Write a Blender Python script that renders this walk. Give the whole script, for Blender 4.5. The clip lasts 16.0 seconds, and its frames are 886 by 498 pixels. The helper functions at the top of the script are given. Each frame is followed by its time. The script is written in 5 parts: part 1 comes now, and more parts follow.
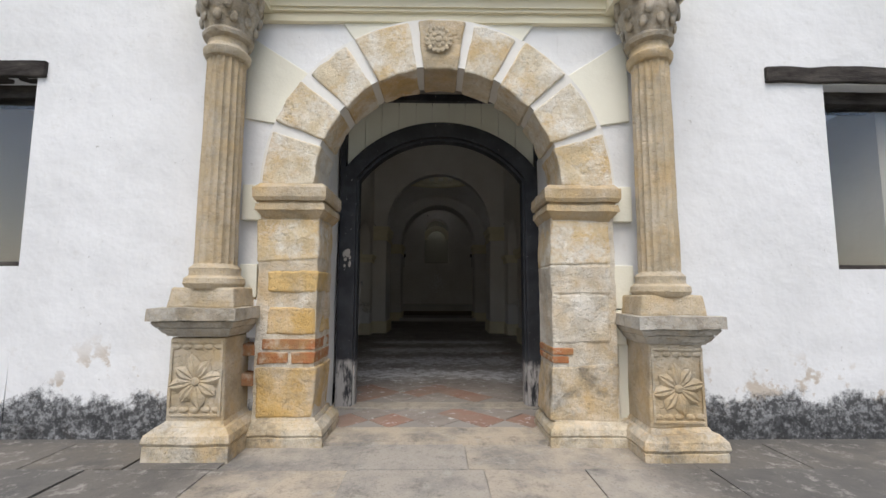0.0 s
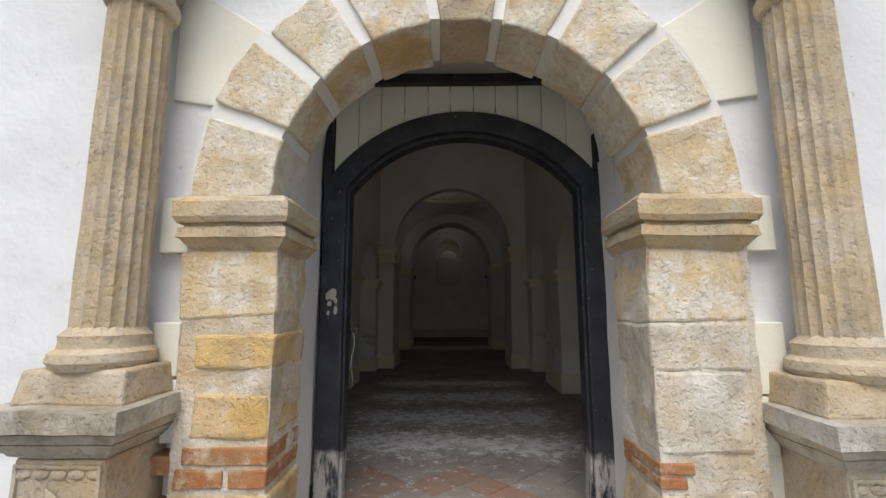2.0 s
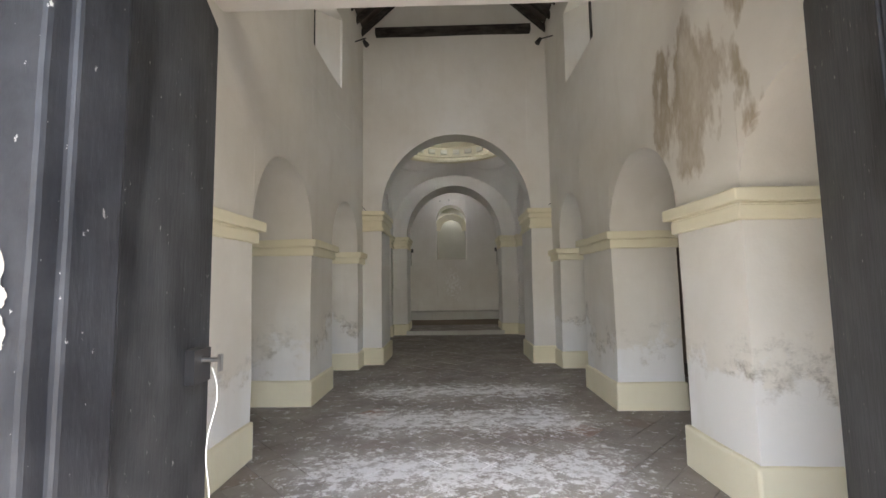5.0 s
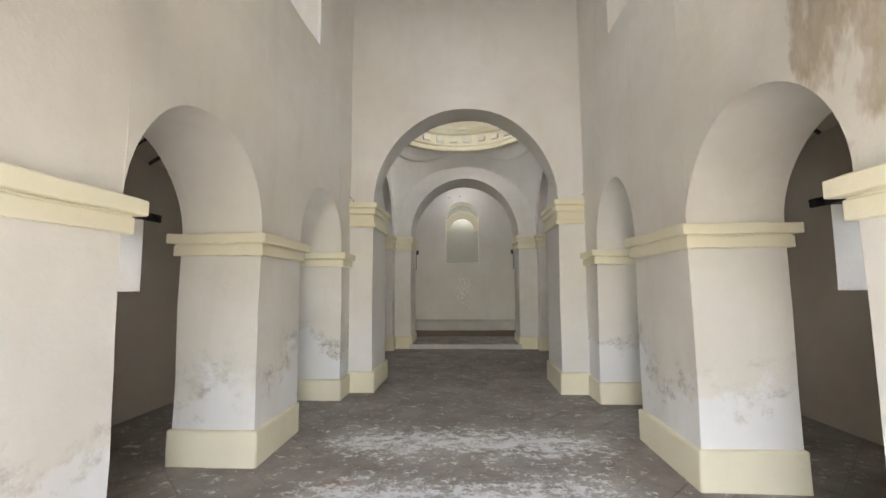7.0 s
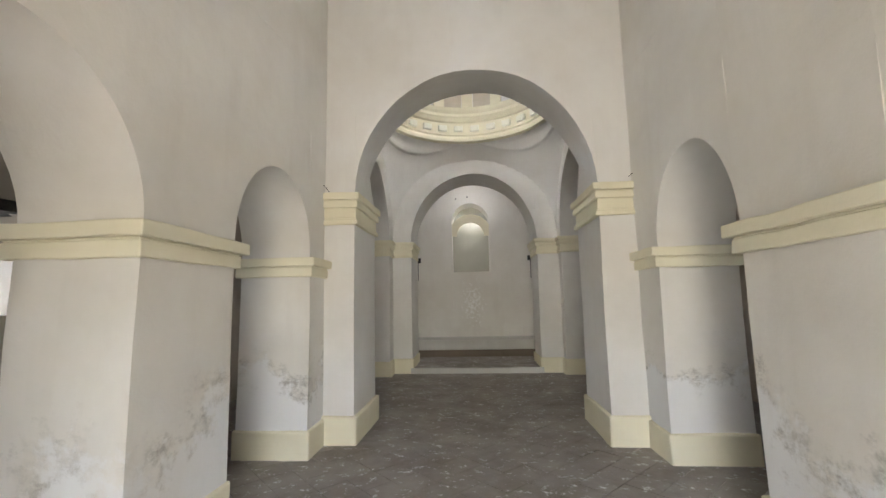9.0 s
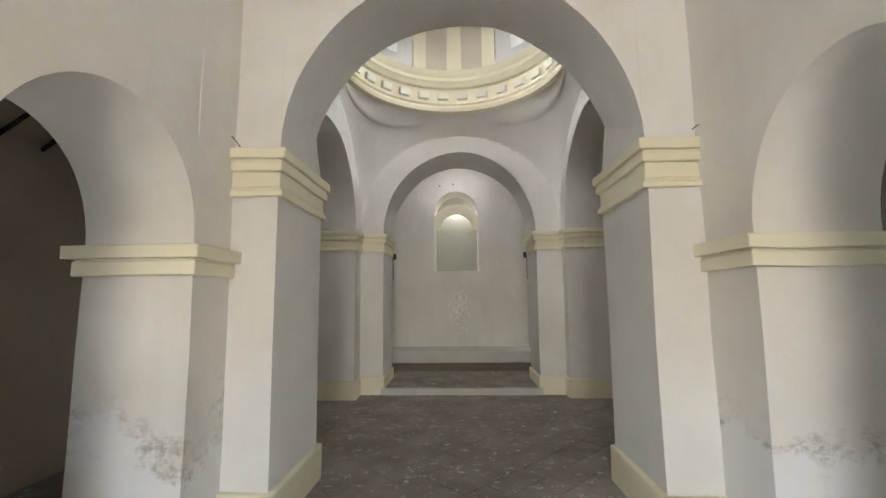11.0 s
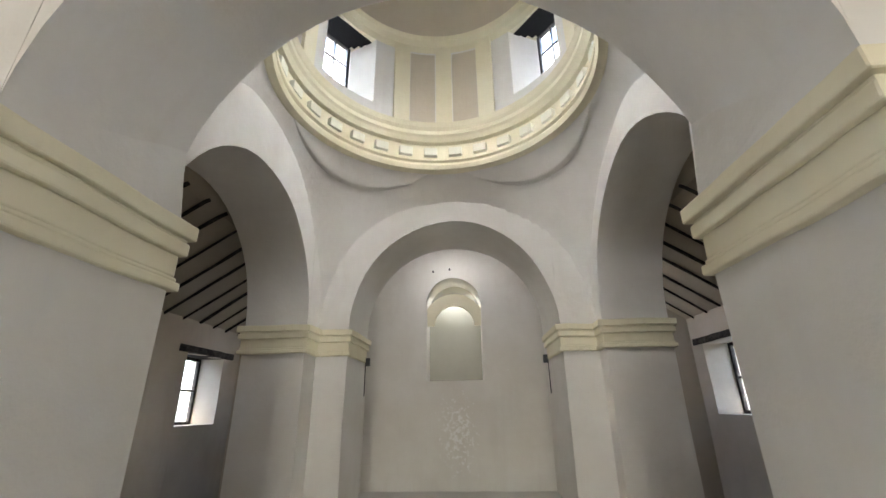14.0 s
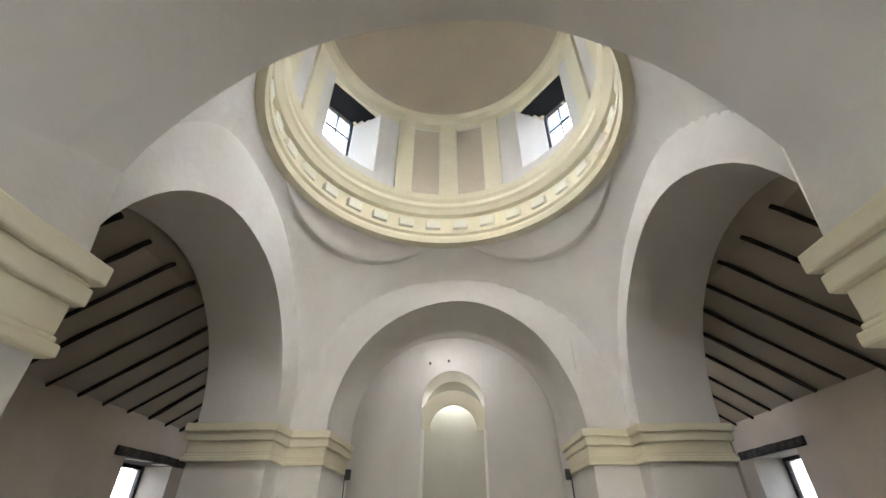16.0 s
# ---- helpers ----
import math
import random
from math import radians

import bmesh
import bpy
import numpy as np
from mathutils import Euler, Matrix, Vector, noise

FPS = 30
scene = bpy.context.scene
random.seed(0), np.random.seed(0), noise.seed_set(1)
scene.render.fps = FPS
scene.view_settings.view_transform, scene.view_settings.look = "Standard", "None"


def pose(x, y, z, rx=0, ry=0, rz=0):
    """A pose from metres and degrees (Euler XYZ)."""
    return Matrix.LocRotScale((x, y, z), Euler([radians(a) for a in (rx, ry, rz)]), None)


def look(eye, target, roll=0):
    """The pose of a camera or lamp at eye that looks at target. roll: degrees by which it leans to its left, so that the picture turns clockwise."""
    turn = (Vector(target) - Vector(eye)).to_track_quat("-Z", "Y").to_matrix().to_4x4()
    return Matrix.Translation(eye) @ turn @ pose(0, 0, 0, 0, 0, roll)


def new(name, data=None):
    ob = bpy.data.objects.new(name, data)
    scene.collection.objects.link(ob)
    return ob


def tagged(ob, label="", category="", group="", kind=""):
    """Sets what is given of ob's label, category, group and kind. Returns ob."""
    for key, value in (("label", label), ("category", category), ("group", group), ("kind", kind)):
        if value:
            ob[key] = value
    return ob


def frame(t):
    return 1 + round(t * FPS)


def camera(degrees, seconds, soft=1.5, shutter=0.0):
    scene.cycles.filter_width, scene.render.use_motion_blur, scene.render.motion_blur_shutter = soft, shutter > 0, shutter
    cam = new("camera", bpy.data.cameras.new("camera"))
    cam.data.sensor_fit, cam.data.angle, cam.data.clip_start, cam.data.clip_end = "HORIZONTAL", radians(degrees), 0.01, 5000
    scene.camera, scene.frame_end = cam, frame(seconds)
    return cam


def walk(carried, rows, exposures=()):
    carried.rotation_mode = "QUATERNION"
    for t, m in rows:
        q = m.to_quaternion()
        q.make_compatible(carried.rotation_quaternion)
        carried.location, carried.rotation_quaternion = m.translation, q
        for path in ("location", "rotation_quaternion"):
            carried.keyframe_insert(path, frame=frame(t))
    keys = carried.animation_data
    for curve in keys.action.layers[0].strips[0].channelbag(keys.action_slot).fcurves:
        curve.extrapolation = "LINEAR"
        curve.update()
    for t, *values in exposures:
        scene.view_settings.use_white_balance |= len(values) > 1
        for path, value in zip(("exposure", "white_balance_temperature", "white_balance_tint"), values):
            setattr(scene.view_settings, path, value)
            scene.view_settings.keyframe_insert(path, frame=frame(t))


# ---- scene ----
cam = camera(93.3, 16.0)
PATH = [
    (0, (0.011, 2.572, 1.201), (0.031, 4.562, 1.399), 0.2),
    (0.2, (-0.017, 2.676, 1.244), (-0.003, 4.665, 1.448), 0.4),
    (0.5, (-0.063, 2.884, 1.351), (-0.033, 4.871, 1.58), -0.1),
    (0.8, (-0.108, 2.99, 1.438), (-0.081, 4.973, 1.697), 0.1),
    (1, (-0.116, 3.11, 1.465), (-0.093, 5.093, 1.726), -0.2),
    (1.5, (-0.083, 3.476, 1.504), (-0.078, 5.457, 1.775), -0.3),
    (2, (-0.085, 3.87, 1.499), (-0.113, 5.851, 1.776), -0.1),
    (2.5, (-0.115, 4.327, 1.544), (-0.126, 6.309, 1.807), -0.6),
    (3, (-0.106, 4.781, 1.547), (-0.173, 6.765, 1.791), -0.9),
    (3.5, (-0.08, 5.172, 1.571), (-0.146, 7.16, 1.785), -0.6),
    (4, (-0.095, 5.545, 1.558), (-0.135, 7.536, 1.743), -0.9),
    (6.5, (-0.057, 7.431, 1.616), (-0.125, 9.423, 1.777), -0.9),
    (7, (0.01, 7.873, 1.655), (-0.098, 9.862, 1.836), -0.3),
    (7.5, (0.035, 8.26, 1.656), (-0.078, 10.247, 1.854), -0.3),
    (8, (0.023, 8.659, 1.68), (-0.109, 10.643, 1.896), -1.1),
    (8.5, (0.038, 9.088, 1.706), (-0.128, 11.069, 1.929), -1.1),
    (9, (-0.022, 9.518, 1.687), (-0.167, 11.499, 1.924), -1.2),
    (11.3, (0.011, 11.534, 1.797), (-0.071, 13.519, 2.028), -0.6),
    (11.5, (0.045, 11.709, 1.774), (-0.046, 13.692, 2.024), -0.4),
    (12, (0.084, 12.146, 1.831), (0.007, 14.121, 2.135), -0.5),
    (12.5, (0.066, 12.583, 1.849), (0.003, 14.544, 2.237), -0.9),
    (13, (0.062, 12.931, 1.918), (-0.002, 14.871, 2.402), -1.1),
    (13.5, (0.113, 13.263, 1.963), (0.04, 15.171, 2.56), -1.3),
    (14, (0.195, 13.464, 2.01), (0.086, 15.332, 2.713), -0.8),
    (14.5, (0.134, 13.672, 2.063), (0.044, 15.484, 2.903), -1.0),
    (15, (0.114, 13.878, 2.071), (0.013, 15.629, 3.033), -1.0),
    (15.5, (0.132, 14.086, 2.101), (-0.001, 15.786, 3.146), -0.3),
    (16, (0.057, 14.229, 2.12), (-0.017, 15.892, 3.229), 0.2),
]
EXPOSURES = [(0.0, 0.2), (1.5, 0.25), (2.0, 0.3), (2.5, 0.55), (3.0, 0.95), (3.5, 1.95), (4.2, 2.8), (6.3, 4.2), (9.2, 4.38), (11.3, 4.45), (13.0, 4.45), (15.0, 4.6), (16.0, 4.6)]
walk(cam, [(t, look(eye, target, roll)) for t, eye, target, roll in PATH], EXPOSURES)

# ---- world and light ----
world = bpy.data.worlds.new("world")
scene.world = world
world.use_nodes = True
wn = world.node_tree
sky = wn.nodes.new("ShaderNodeTexSky")
sky.sky_type, sky.sun_disc = "NISHITA", False
sky.sun_elevation, sky.sun_rotation = radians(59), radians(188)
sky.air_density, sky.dust_density = 1.0, 3.0
wn.links.new(sky.outputs[0], wn.nodes["Background"].inputs[0])
wn.nodes["Background"].inputs[1].default_value = 0.15
sun = new("sun", bpy.data.lights.new("sun", "SUN"))
sun.data.energy, sun.data.angle, sun.data.color = 1.5, radians(40), (1.0, 0.98, 0.91)
sun.matrix_world = look((-1.2, -9, 15), (0, 0, 0))


def area_light(name, eye, target, w, h, power, color=(1.0, 0.93, 0.78), spread=180):
    lamp = new(name, bpy.data.lights.new(name, "AREA"))
    lamp.data.shape, lamp.data.size, lamp.data.size_y, lamp.data.energy, lamp.data.color = "RECTANGLE", w, h, power, color
    lamp.data.spread = radians(spread)
    lamp.matrix_world = look(eye, target)
    return lamp


# ---- materials ----
def material(name, color, rough=0.9, spec=0.3):
    m = bpy.data.materials.new(name)
    m.use_nodes = True
    b = m.node_tree.nodes["Principled BSDF"]
    b.inputs["Base Color"].default_value = (*color, 1)
    b.inputs["Roughness"].default_value = rough
    b.inputs["Specular IOR Level"].default_value = spec
    return m


class Nodes:
    """Short hand for building a node tree on world position."""

    def __init__(self, m):
        self.t = m.node_tree
        self.bsdf = self.t.nodes["Principled BSDF"]
        self.pos = self.t.nodes.new("ShaderNodeNewGeometry").outputs["Position"]

    def noise(self, scale, detail=4.0, rough=0.6, stretch=None, seed=0.0):
        src = self.pos
        if stretch or seed:
            mp = self.t.nodes.new("ShaderNodeMapping")
            mp.inputs["Scale"].default_value = stretch or (1, 1, 1)
            mp.inputs["Location"].default_value = (seed, seed * 1.7, seed * 0.6)
            self.t.links.new(src, mp.inputs["Vector"])
            src = mp.outputs[0]
        n = self.t.nodes.new("ShaderNodeTexNoise")
        n.inputs["Scale"].default_value, n.inputs["Detail"].default_value, n.inputs["Roughness"].default_value = scale, detail, rough
        self.t.links.new(src, n.inputs["Vector"])
        return n.outputs[0]

    def ramp(self, value, lo, hi, a=0.0, b=1.0):
        r = self.t.nodes.new("ShaderNodeMapRange")
        r.inputs[1].default_value, r.inputs[2].default_value = lo, hi
        r.inputs[3].default_value, r.inputs[4].default_value = a, b
        self.t.links.new(value, r.inputs[0])
        return r.outputs[0]

    def math(self, op, a, b):
        n = self.t.nodes.new("ShaderNodeMath")
        n.operation = op
        for k, v in enumerate((a, b)):
            if isinstance(v, (int, float)):
                n.inputs[k].default_value = v
            else:
                self.t.links.new(v, n.inputs[k])
        return n.outputs[0]

    def axis(self, k):
        n = self.t.nodes.new("ShaderNodeSeparateXYZ")
        self.t.links.new(self.pos, n.inputs[0])
        return n.outputs[k]

    def mix(self, fac, a, b):
        n = self.t.nodes.new("ShaderNodeMix")
        n.data_type = "RGBA"
        for k, v in ((0, fac), (6, a), (7, b)):
            if isinstance(v, tuple):
                n.inputs[k].default_value = (*v, 1)
            elif isinstance(v, (int, float)):
                n.inputs[k].default_value = v
            else:
                self.t.links.new(v, n.inputs[k])
        return n.outputs[2]

    def color(self, c):
        self.t.links.new(c, self.bsdf.inputs["Base Color"])

    def bump(self, height, strength=0.3, distance=0.01):
        n = self.t.nodes.new("ShaderNodeBump")
        n.inputs["Strength"].default_value, n.inputs["Distance"].default_value = strength, distance
        self.t.links.new(height, n.inputs["Height"])
        self.t.links.new(n.outputs[0], self.bsdf.inputs["Normal"])


def plaster(name, base, dirt, low_stain=0.0, seed=0.0):
    m = material(name, base, 0.92, 0.2)
    k = Nodes(m)
    cloud = k.ramp(k.noise(0.9, 5, 0.6, seed=seed), 0.35, 0.75)
    c = k.mix(k.math("MULTIPLY", cloud, 0.5), base, dirt)
    streak = k.ramp(k.noise(3.0, 4, 0.6, (1, 1, 0.18), seed + 3), 0.55, 0.8)
    c = k.mix(k.math("MULTIPLY", streak, 0.25), c, dirt)
    relief = k.noise(2.2, 3, seed=seed)
    if low_stain:
        # ragged edge of a later whitewash over the foot, with a grey flaking crust along it
        edge = k.math("ADD", k.axis(2), k.math("MULTIPLY", k.math("SUBTRACT", k.noise(1.15, 7, 0.7, seed=seed + 7), 0.5), 2.6))
        foot = k.ramp(edge, 0.93, 0.77)
        c = k.mix(k.math("MULTIPLY", foot, 0.7), c, (0.79, 0.79, 0.785))
        line = k.ramp(k.math("ABSOLUTE", k.math("SUBTRACT", edge, 0.88), 0.0), 0.17, 0.0)
        crust = k.math("MULTIPLY", line, k.math("MULTIPLY", k.ramp(k.noise(5.5, 9, 0.75, (1, 1, 1.6), seed + 1), 0.44, 0.60), k.ramp(k.noise(1.7, 3, seed=seed + 17), 0.36, 0.56)))
        c = k.mix(k.math("MULTIPLY", crust, low_stain), c, tuple(v * 0.52 for v in dirt))
        smear = k.math("MULTIPLY", k.ramp(k.axis(2), 1.9, 0.7), k.ramp(k.noise(1.1, 5, 0.6, (1, 1, 0.35), seed + 5), 0.5, 0.75))
        c = k.mix(k.math("MULTIPLY", smear, 0.4), c, dirt)
        relief = k.math("ADD", relief, k.math("MULTIPLY", foot, -0.12))
    k.color(c)
    k.bump(k.math("ADD", relief, k.math("MULTIPLY", k.noise(40, 4), 0.15)), 0.5, 0.03)
    return m


WHITE = plaster("white_plaster", (0.77, 0.74, 0.685), (0.55, 0.50, 0.42), 0.8)
PLAIN = plaster("plain_plaster", (0.765, 0.745, 0.71), (0.58, 0.535, 0.475), 0.0, 3.0)
SPLASH = plaster("splashed_plaster", (0.77, 0.745, 0.70), (0.58, 0.53, 0.46), 0.0, 3.0)
k = Nodes(SPLASH)
dx = k.math("SUBTRACT", k.axis(0), -0.08)
dz = k.math("MULTIPLY", k.math("SUBTRACT", k.axis(2), 1.55), 0.55)
dist = k.math("SQRT", k.math("ADD", k.math("MULTIPLY", dx, dx), k.math("MULTIPLY", dz, dz)), 0.0)
spot = k.ramp(k.math("ADD", k.noise(13, 5, 0.7), k.math("MULTIPLY", k.ramp(dist, 0.62, 0.05), 0.2)), 0.66, 0.72)
k.color(k.mix(k.math("MULTIPLY", spot, 0.7), SPLASH.node_tree.nodes["Principled BSDF"].inputs["Base Color"].links[0].from_socket, (0.95, 0.95, 0.95)))
STAINED = plaster("stained_plaster", (0.77, 0.74, 0.685), (0.55, 0.50, 0.42), 0.8)
k = Nodes(STAINED)
dx = k.math("MULTIPLY", k.math("SUBTRACT", k.axis(1), 9.6), 1.1)
dz = k.math("MULTIPLY", k.math("SUBTRACT", k.axis(2), 3.2), 0.75)
dist = k.math("SQRT", k.math("ADD", k.math("MULTIPLY", dx, dx), k.math("MULTIPLY", dz, dz)), 0.0)
field = k.math("ADD", dist, k.math("MULTIPLY", k.math("SUBTRACT", k.noise(2.1, 5, 0.6, (1, 1, 0.42), 4), 0.5), 2.2))
shape = k.ramp(field, 0.50, 0.36)
rim = k.math("MULTIPLY", shape, k.ramp(field, 0.10, 0.34))
flake = k.ramp(k.noise(3.0, 6, 0.65, (1, 1, 0.5), 2), 0.38, 0.62, 0.25, 0.85)
c = k.mix(k.math("MULTIPLY", shape, k.math("MULTIPLY", flake, 0.75)), STAINED.node_tree.nodes["Principled BSDF"].inputs["Base Color"].links[0].from_socket, (0.36, 0.29, 0.19))
k.color(k.mix(k.math("MULTIPLY", rim, 0.4), c, (0.30, 0.22, 0.13)))
OLIVE = plaster("olive_grey_plaster", (0.43, 0.42, 0.36), (0.33, 0.31, 0.25), 0.0, 7.0)
# aisle shade put into the colour: darker and browner than the other plaster
AISLE_SHADED = plaster("shade_browned_aisle_plaster", (0.48, 0.42, 0.345), (0.32, 0.265, 0.20), 0.0, 8.0)
CREAM = plaster("cream_paint", (0.80, 0.75, 0.58), (0.68, 0.61, 0.44), 0.0, 2.0)
PALE = plaster("pale_cream_paint", (0.82, 0.805, 0.70), (0.70, 0.66, 0.54), 0.0, 5.0)
MORTAR = plaster("white_mortar", (0.78, 0.77, 0.74), (0.6, 0.56, 0.48), 0.0, 9.0)
def object_random(k):
    return k.t.nodes.new("ShaderNodeObjectInfo").outputs["Random"]


def sandstone(name, lime=0.5, light=(0.78, 0.70, 0.55), dark=(0.72, 0.60, 0.41), grime=0.3, rust=0.75):
    """Carved yellow-brown stone with ochre patches, grey crust and remains of limewash."""
    m = material(name, (0.45, 0.36, 0.22), 0.95, 0.15)
    k = Nodes(m)
    rnd = object_random(k)
    c = k.mix(k.ramp(rnd, 0.0, 1.0), light, dark)
    ochre = k.ramp(k.math("ADD", k.noise(2.3, 6, 0.68), k.math("MULTIPLY", rnd, 0.08)), 0.48, 0.70)
    c = k.mix(k.math("MULTIPLY", ochre, rust), c, (0.62, 0.40, 0.15))
    c = k.mix(k.math("MULTIPLY", k.ramp(k.noise(3.6, 7, 0.75, seed=4), 0.46, 0.64), grime), c, (0.24, 0.21, 0.16))
    wash = k.math("ADD", k.math("MULTIPLY", k.noise(2.8, 6, 0.68, seed=8), 0.8), k.math("MULTIPLY", k.noise(30, 4, 0.7, seed=3), 0.2))
    c = k.mix(k.math("MULTIPLY", k.ramp(wash, 0.46, 0.60), lime), c, (0.80, 0.78, 0.72))
    grain = k.noise(120, 2, 0.6)
    c = k.mix(k.ramp(grain, 0.50, 0.70, 0.0, 0.22), c, (0.40, 0.31, 0.18))
    pit = k.noise(48, 3, 0.6, seed=1)
    c = k.mix(k.ramp(pit, 0.60, 0.70, 0.0, 0.28), c, (0.24, 0.18, 0.11))
    c = k.mix(k.ramp(k.noise(6.5, 7, 0.72, seed=12), 0.50, 0.66, 0.0, 0.30), c, (0.52, 0.40, 0.22))
    crack = k.math("MULTIPLY", k.ramp(k.noise(11, 7, 0.75, (1, 1, 1.8), 16), 0.56, 0.64), k.ramp(k.noise(2.5, 3, seed=18), 0.44, 0.58))
    c = k.mix(k.math("MULTIPLY", crack, 0.32), c, (0.20, 0.15, 0.09))
    k.color(c)
    h = k.math("ADD", k.noise(8, 5, 0.62), k.math("MULTIPLY", k.ramp(pit, 0.52, 0.70), -0.22))
    h = k.math("ADD", h, k.math("MULTIPLY", k.noise(34, 4, 0.65, seed=2), 0.30))
    k.bump(h, 0.9, 0.022)
    return m


STONE = sandstone("sandstone", 0.85, (0.70, 0.625, 0.48), (0.66, 0.55, 0.37), 0.25)
LIMED = sandstone("limed_sandstone", 0.6, (0.60, 0.55, 0.46), (0.56, 0.49, 0.38), 0.5, 0.5)
CARVED = sandstone("carved_sandstone", 0.25, (0.54, 0.46, 0.335), (0.49, 0.40, 0.275), 0.45, 0.5)
MOSSY = sandstone("mossy_stone", 0.4, (0.58, 0.51, 0.38), (0.54, 0.44, 0.30), 0.95, 0.5)
OCHRE = sandstone("ochre_sandstone", 0.3, (0.66, 0.46, 0.20), (0.62, 0.40, 0.14), 0.55)
WEATHERED = sandstone("weathered_stone", 0.35, (0.42, 0.39, 0.34), (0.36, 0.32, 0.26), 0.9, 0.2)

FACADE = material("limewashed_wall", (0.8, 0.8, 0.81), 0.93, 0.15)
k = Nodes(FACADE)
c = k.mix(k.math("MULTIPLY", k.ramp(k.noise(0.8, 5, 0.6), 0.4, 0.75), 0.5), (0.80, 0.805, 0.81), (0.60, 0.60, 0.59))
c = k.mix(k.math("MULTIPLY", k.ramp(k.noise(6, 6, 0.7), 0.6, 0.72), 0.25), c, (0.55, 0.52, 0.47))
height = k.axis(2)
peel = k.math("MULTIPLY", k.ramp(k.noise(3.2, 6, 0.65, seed=11), 0.56, 0.6), k.ramp(k.math("ADD", height, k.noise(1.3, 3)), 1.25, 0.95))
c = k.mix(k.math("MULTIPLY", peel, 0.8), c, (0.50, 0.42, 0.33))
black = k.ramp(k.math("ADD", height, k.math("MULTIPLY", k.noise(3.1, 7, 0.75, seed=14), 0.45)), 0.40, 0.34)
edge = k.math("ADD", height, k.math("MULTIPLY", k.math("SUBTRACT", k.noise(2.2, 9, 0.8, seed=2), 0.5), 0.8))
damp = k.ramp(edge, 0.34, 0.26)
speck = k.ramp(k.noise(22, 5, 0.75), 0.46, 0.60)
c = k.mix(k.math("MULTIPLY", damp, 0.93), c, k.mix(speck, (0.03, 0.031, 0.033), (0.27, 0.275, 0.28)))
c = k.mix(k.math("MULTIPLY", k.math("MULTIPLY", black, k.ramp(k.noise(7, 6, 0.75, seed=19), 0.40, 0.58)), 0.8), c, (0.035, 0.036, 0.038))
c = k.mix(k.ramp(k.noise(10, 6, 0.75, (1, 1, 0.6), 23), 0.66, 0.70, 0.0, 0.7), c, (0.86, 0.86, 0.86))
nick = k.ramp(k.noise(13, 4, 0.8, seed=9), 0.66, 0.72)
c = k.mix(k.math("MULTIPLY", nick, 0.55), c, (0.30, 0.28, 0.25))
k.color(c)
k.bump(k.math("ADD", k.noise(2.6, 4, 0.5), k.math("MULTIPLY", k.noise(9, 6, 0.7), 0.14)), 0.55, 0.06)

BRICK = material("red_brick", (0.36, 0.15, 0.08), 0.95, 0.15)
k = Nodes(BRICK)
c = k.mix(k.ramp(k.noise(9, 5), 0.4, 0.7), (0.40, 0.16, 0.07), (0.42, 0.26, 0.12))
c = k.mix(k.ramp(k.noise(9, 6, 0.75, seed=3), 0.50, 0.62, 0, 0.7), c, (0.60, 0.52, 0.40))
k.color(k.mix(k.ramp(k.noise(5, 5, 0.7, seed=6), 0.5, 0.7, 0, 0.5), c, (0.22, 0.14, 0.09)))
k.bump(k.noise(30, 5, 0.7), 0.6, 0.02)

BLACK = material("black_door_paint", (0.03, 0.032, 0.036), 0.55, 0.4)
k = Nodes(BLACK)
c = k.mix(k.ramp(k.noise(5, 5), 0.4, 0.7), (0.018, 0.019, 0.023), (0.045, 0.047, 0.053))
chip = k.ramp(k.noise(38, 4, 0.7, (1, 1, 0.6)), 0.675, 0.70)
c = k.mix(k.math("MULTIPLY", chip, 0.85), c, (0.5, 0.49, 0.46))
bare = k.math("MULTIPLY", k.ramp(k.math("ADD", k.axis(2), k.math("MULTIPLY", k.noise(6, 4), 0.25)), 0.60, 0.54), k.ramp(k.noise(11, 5, 0.7, (1, 1, 0.25)), 0.42, 0.52))
c = k.mix(bare, c, (0.40, 0.38, 0.36))
k.color(c)
k.bump(k.noise(28, 4, 0.6, (1, 1, 0.2)), 0.35, 0.01)

BEAM = material("dark_timber", (0.035, 0.028, 0.024), 0.85, 0.25)
k = Nodes(BEAM)
k.color(k.mix(k.ramp(k.noise(9, 6, 0.7, (0.3, 1, 1)), 0.4, 0.7), (0.022, 0.018, 0.016), (0.085, 0.075, 0.066)))
k.bump(k.noise(22, 5, 0.7, (0.2, 1, 1)), 0.7, 0.02)


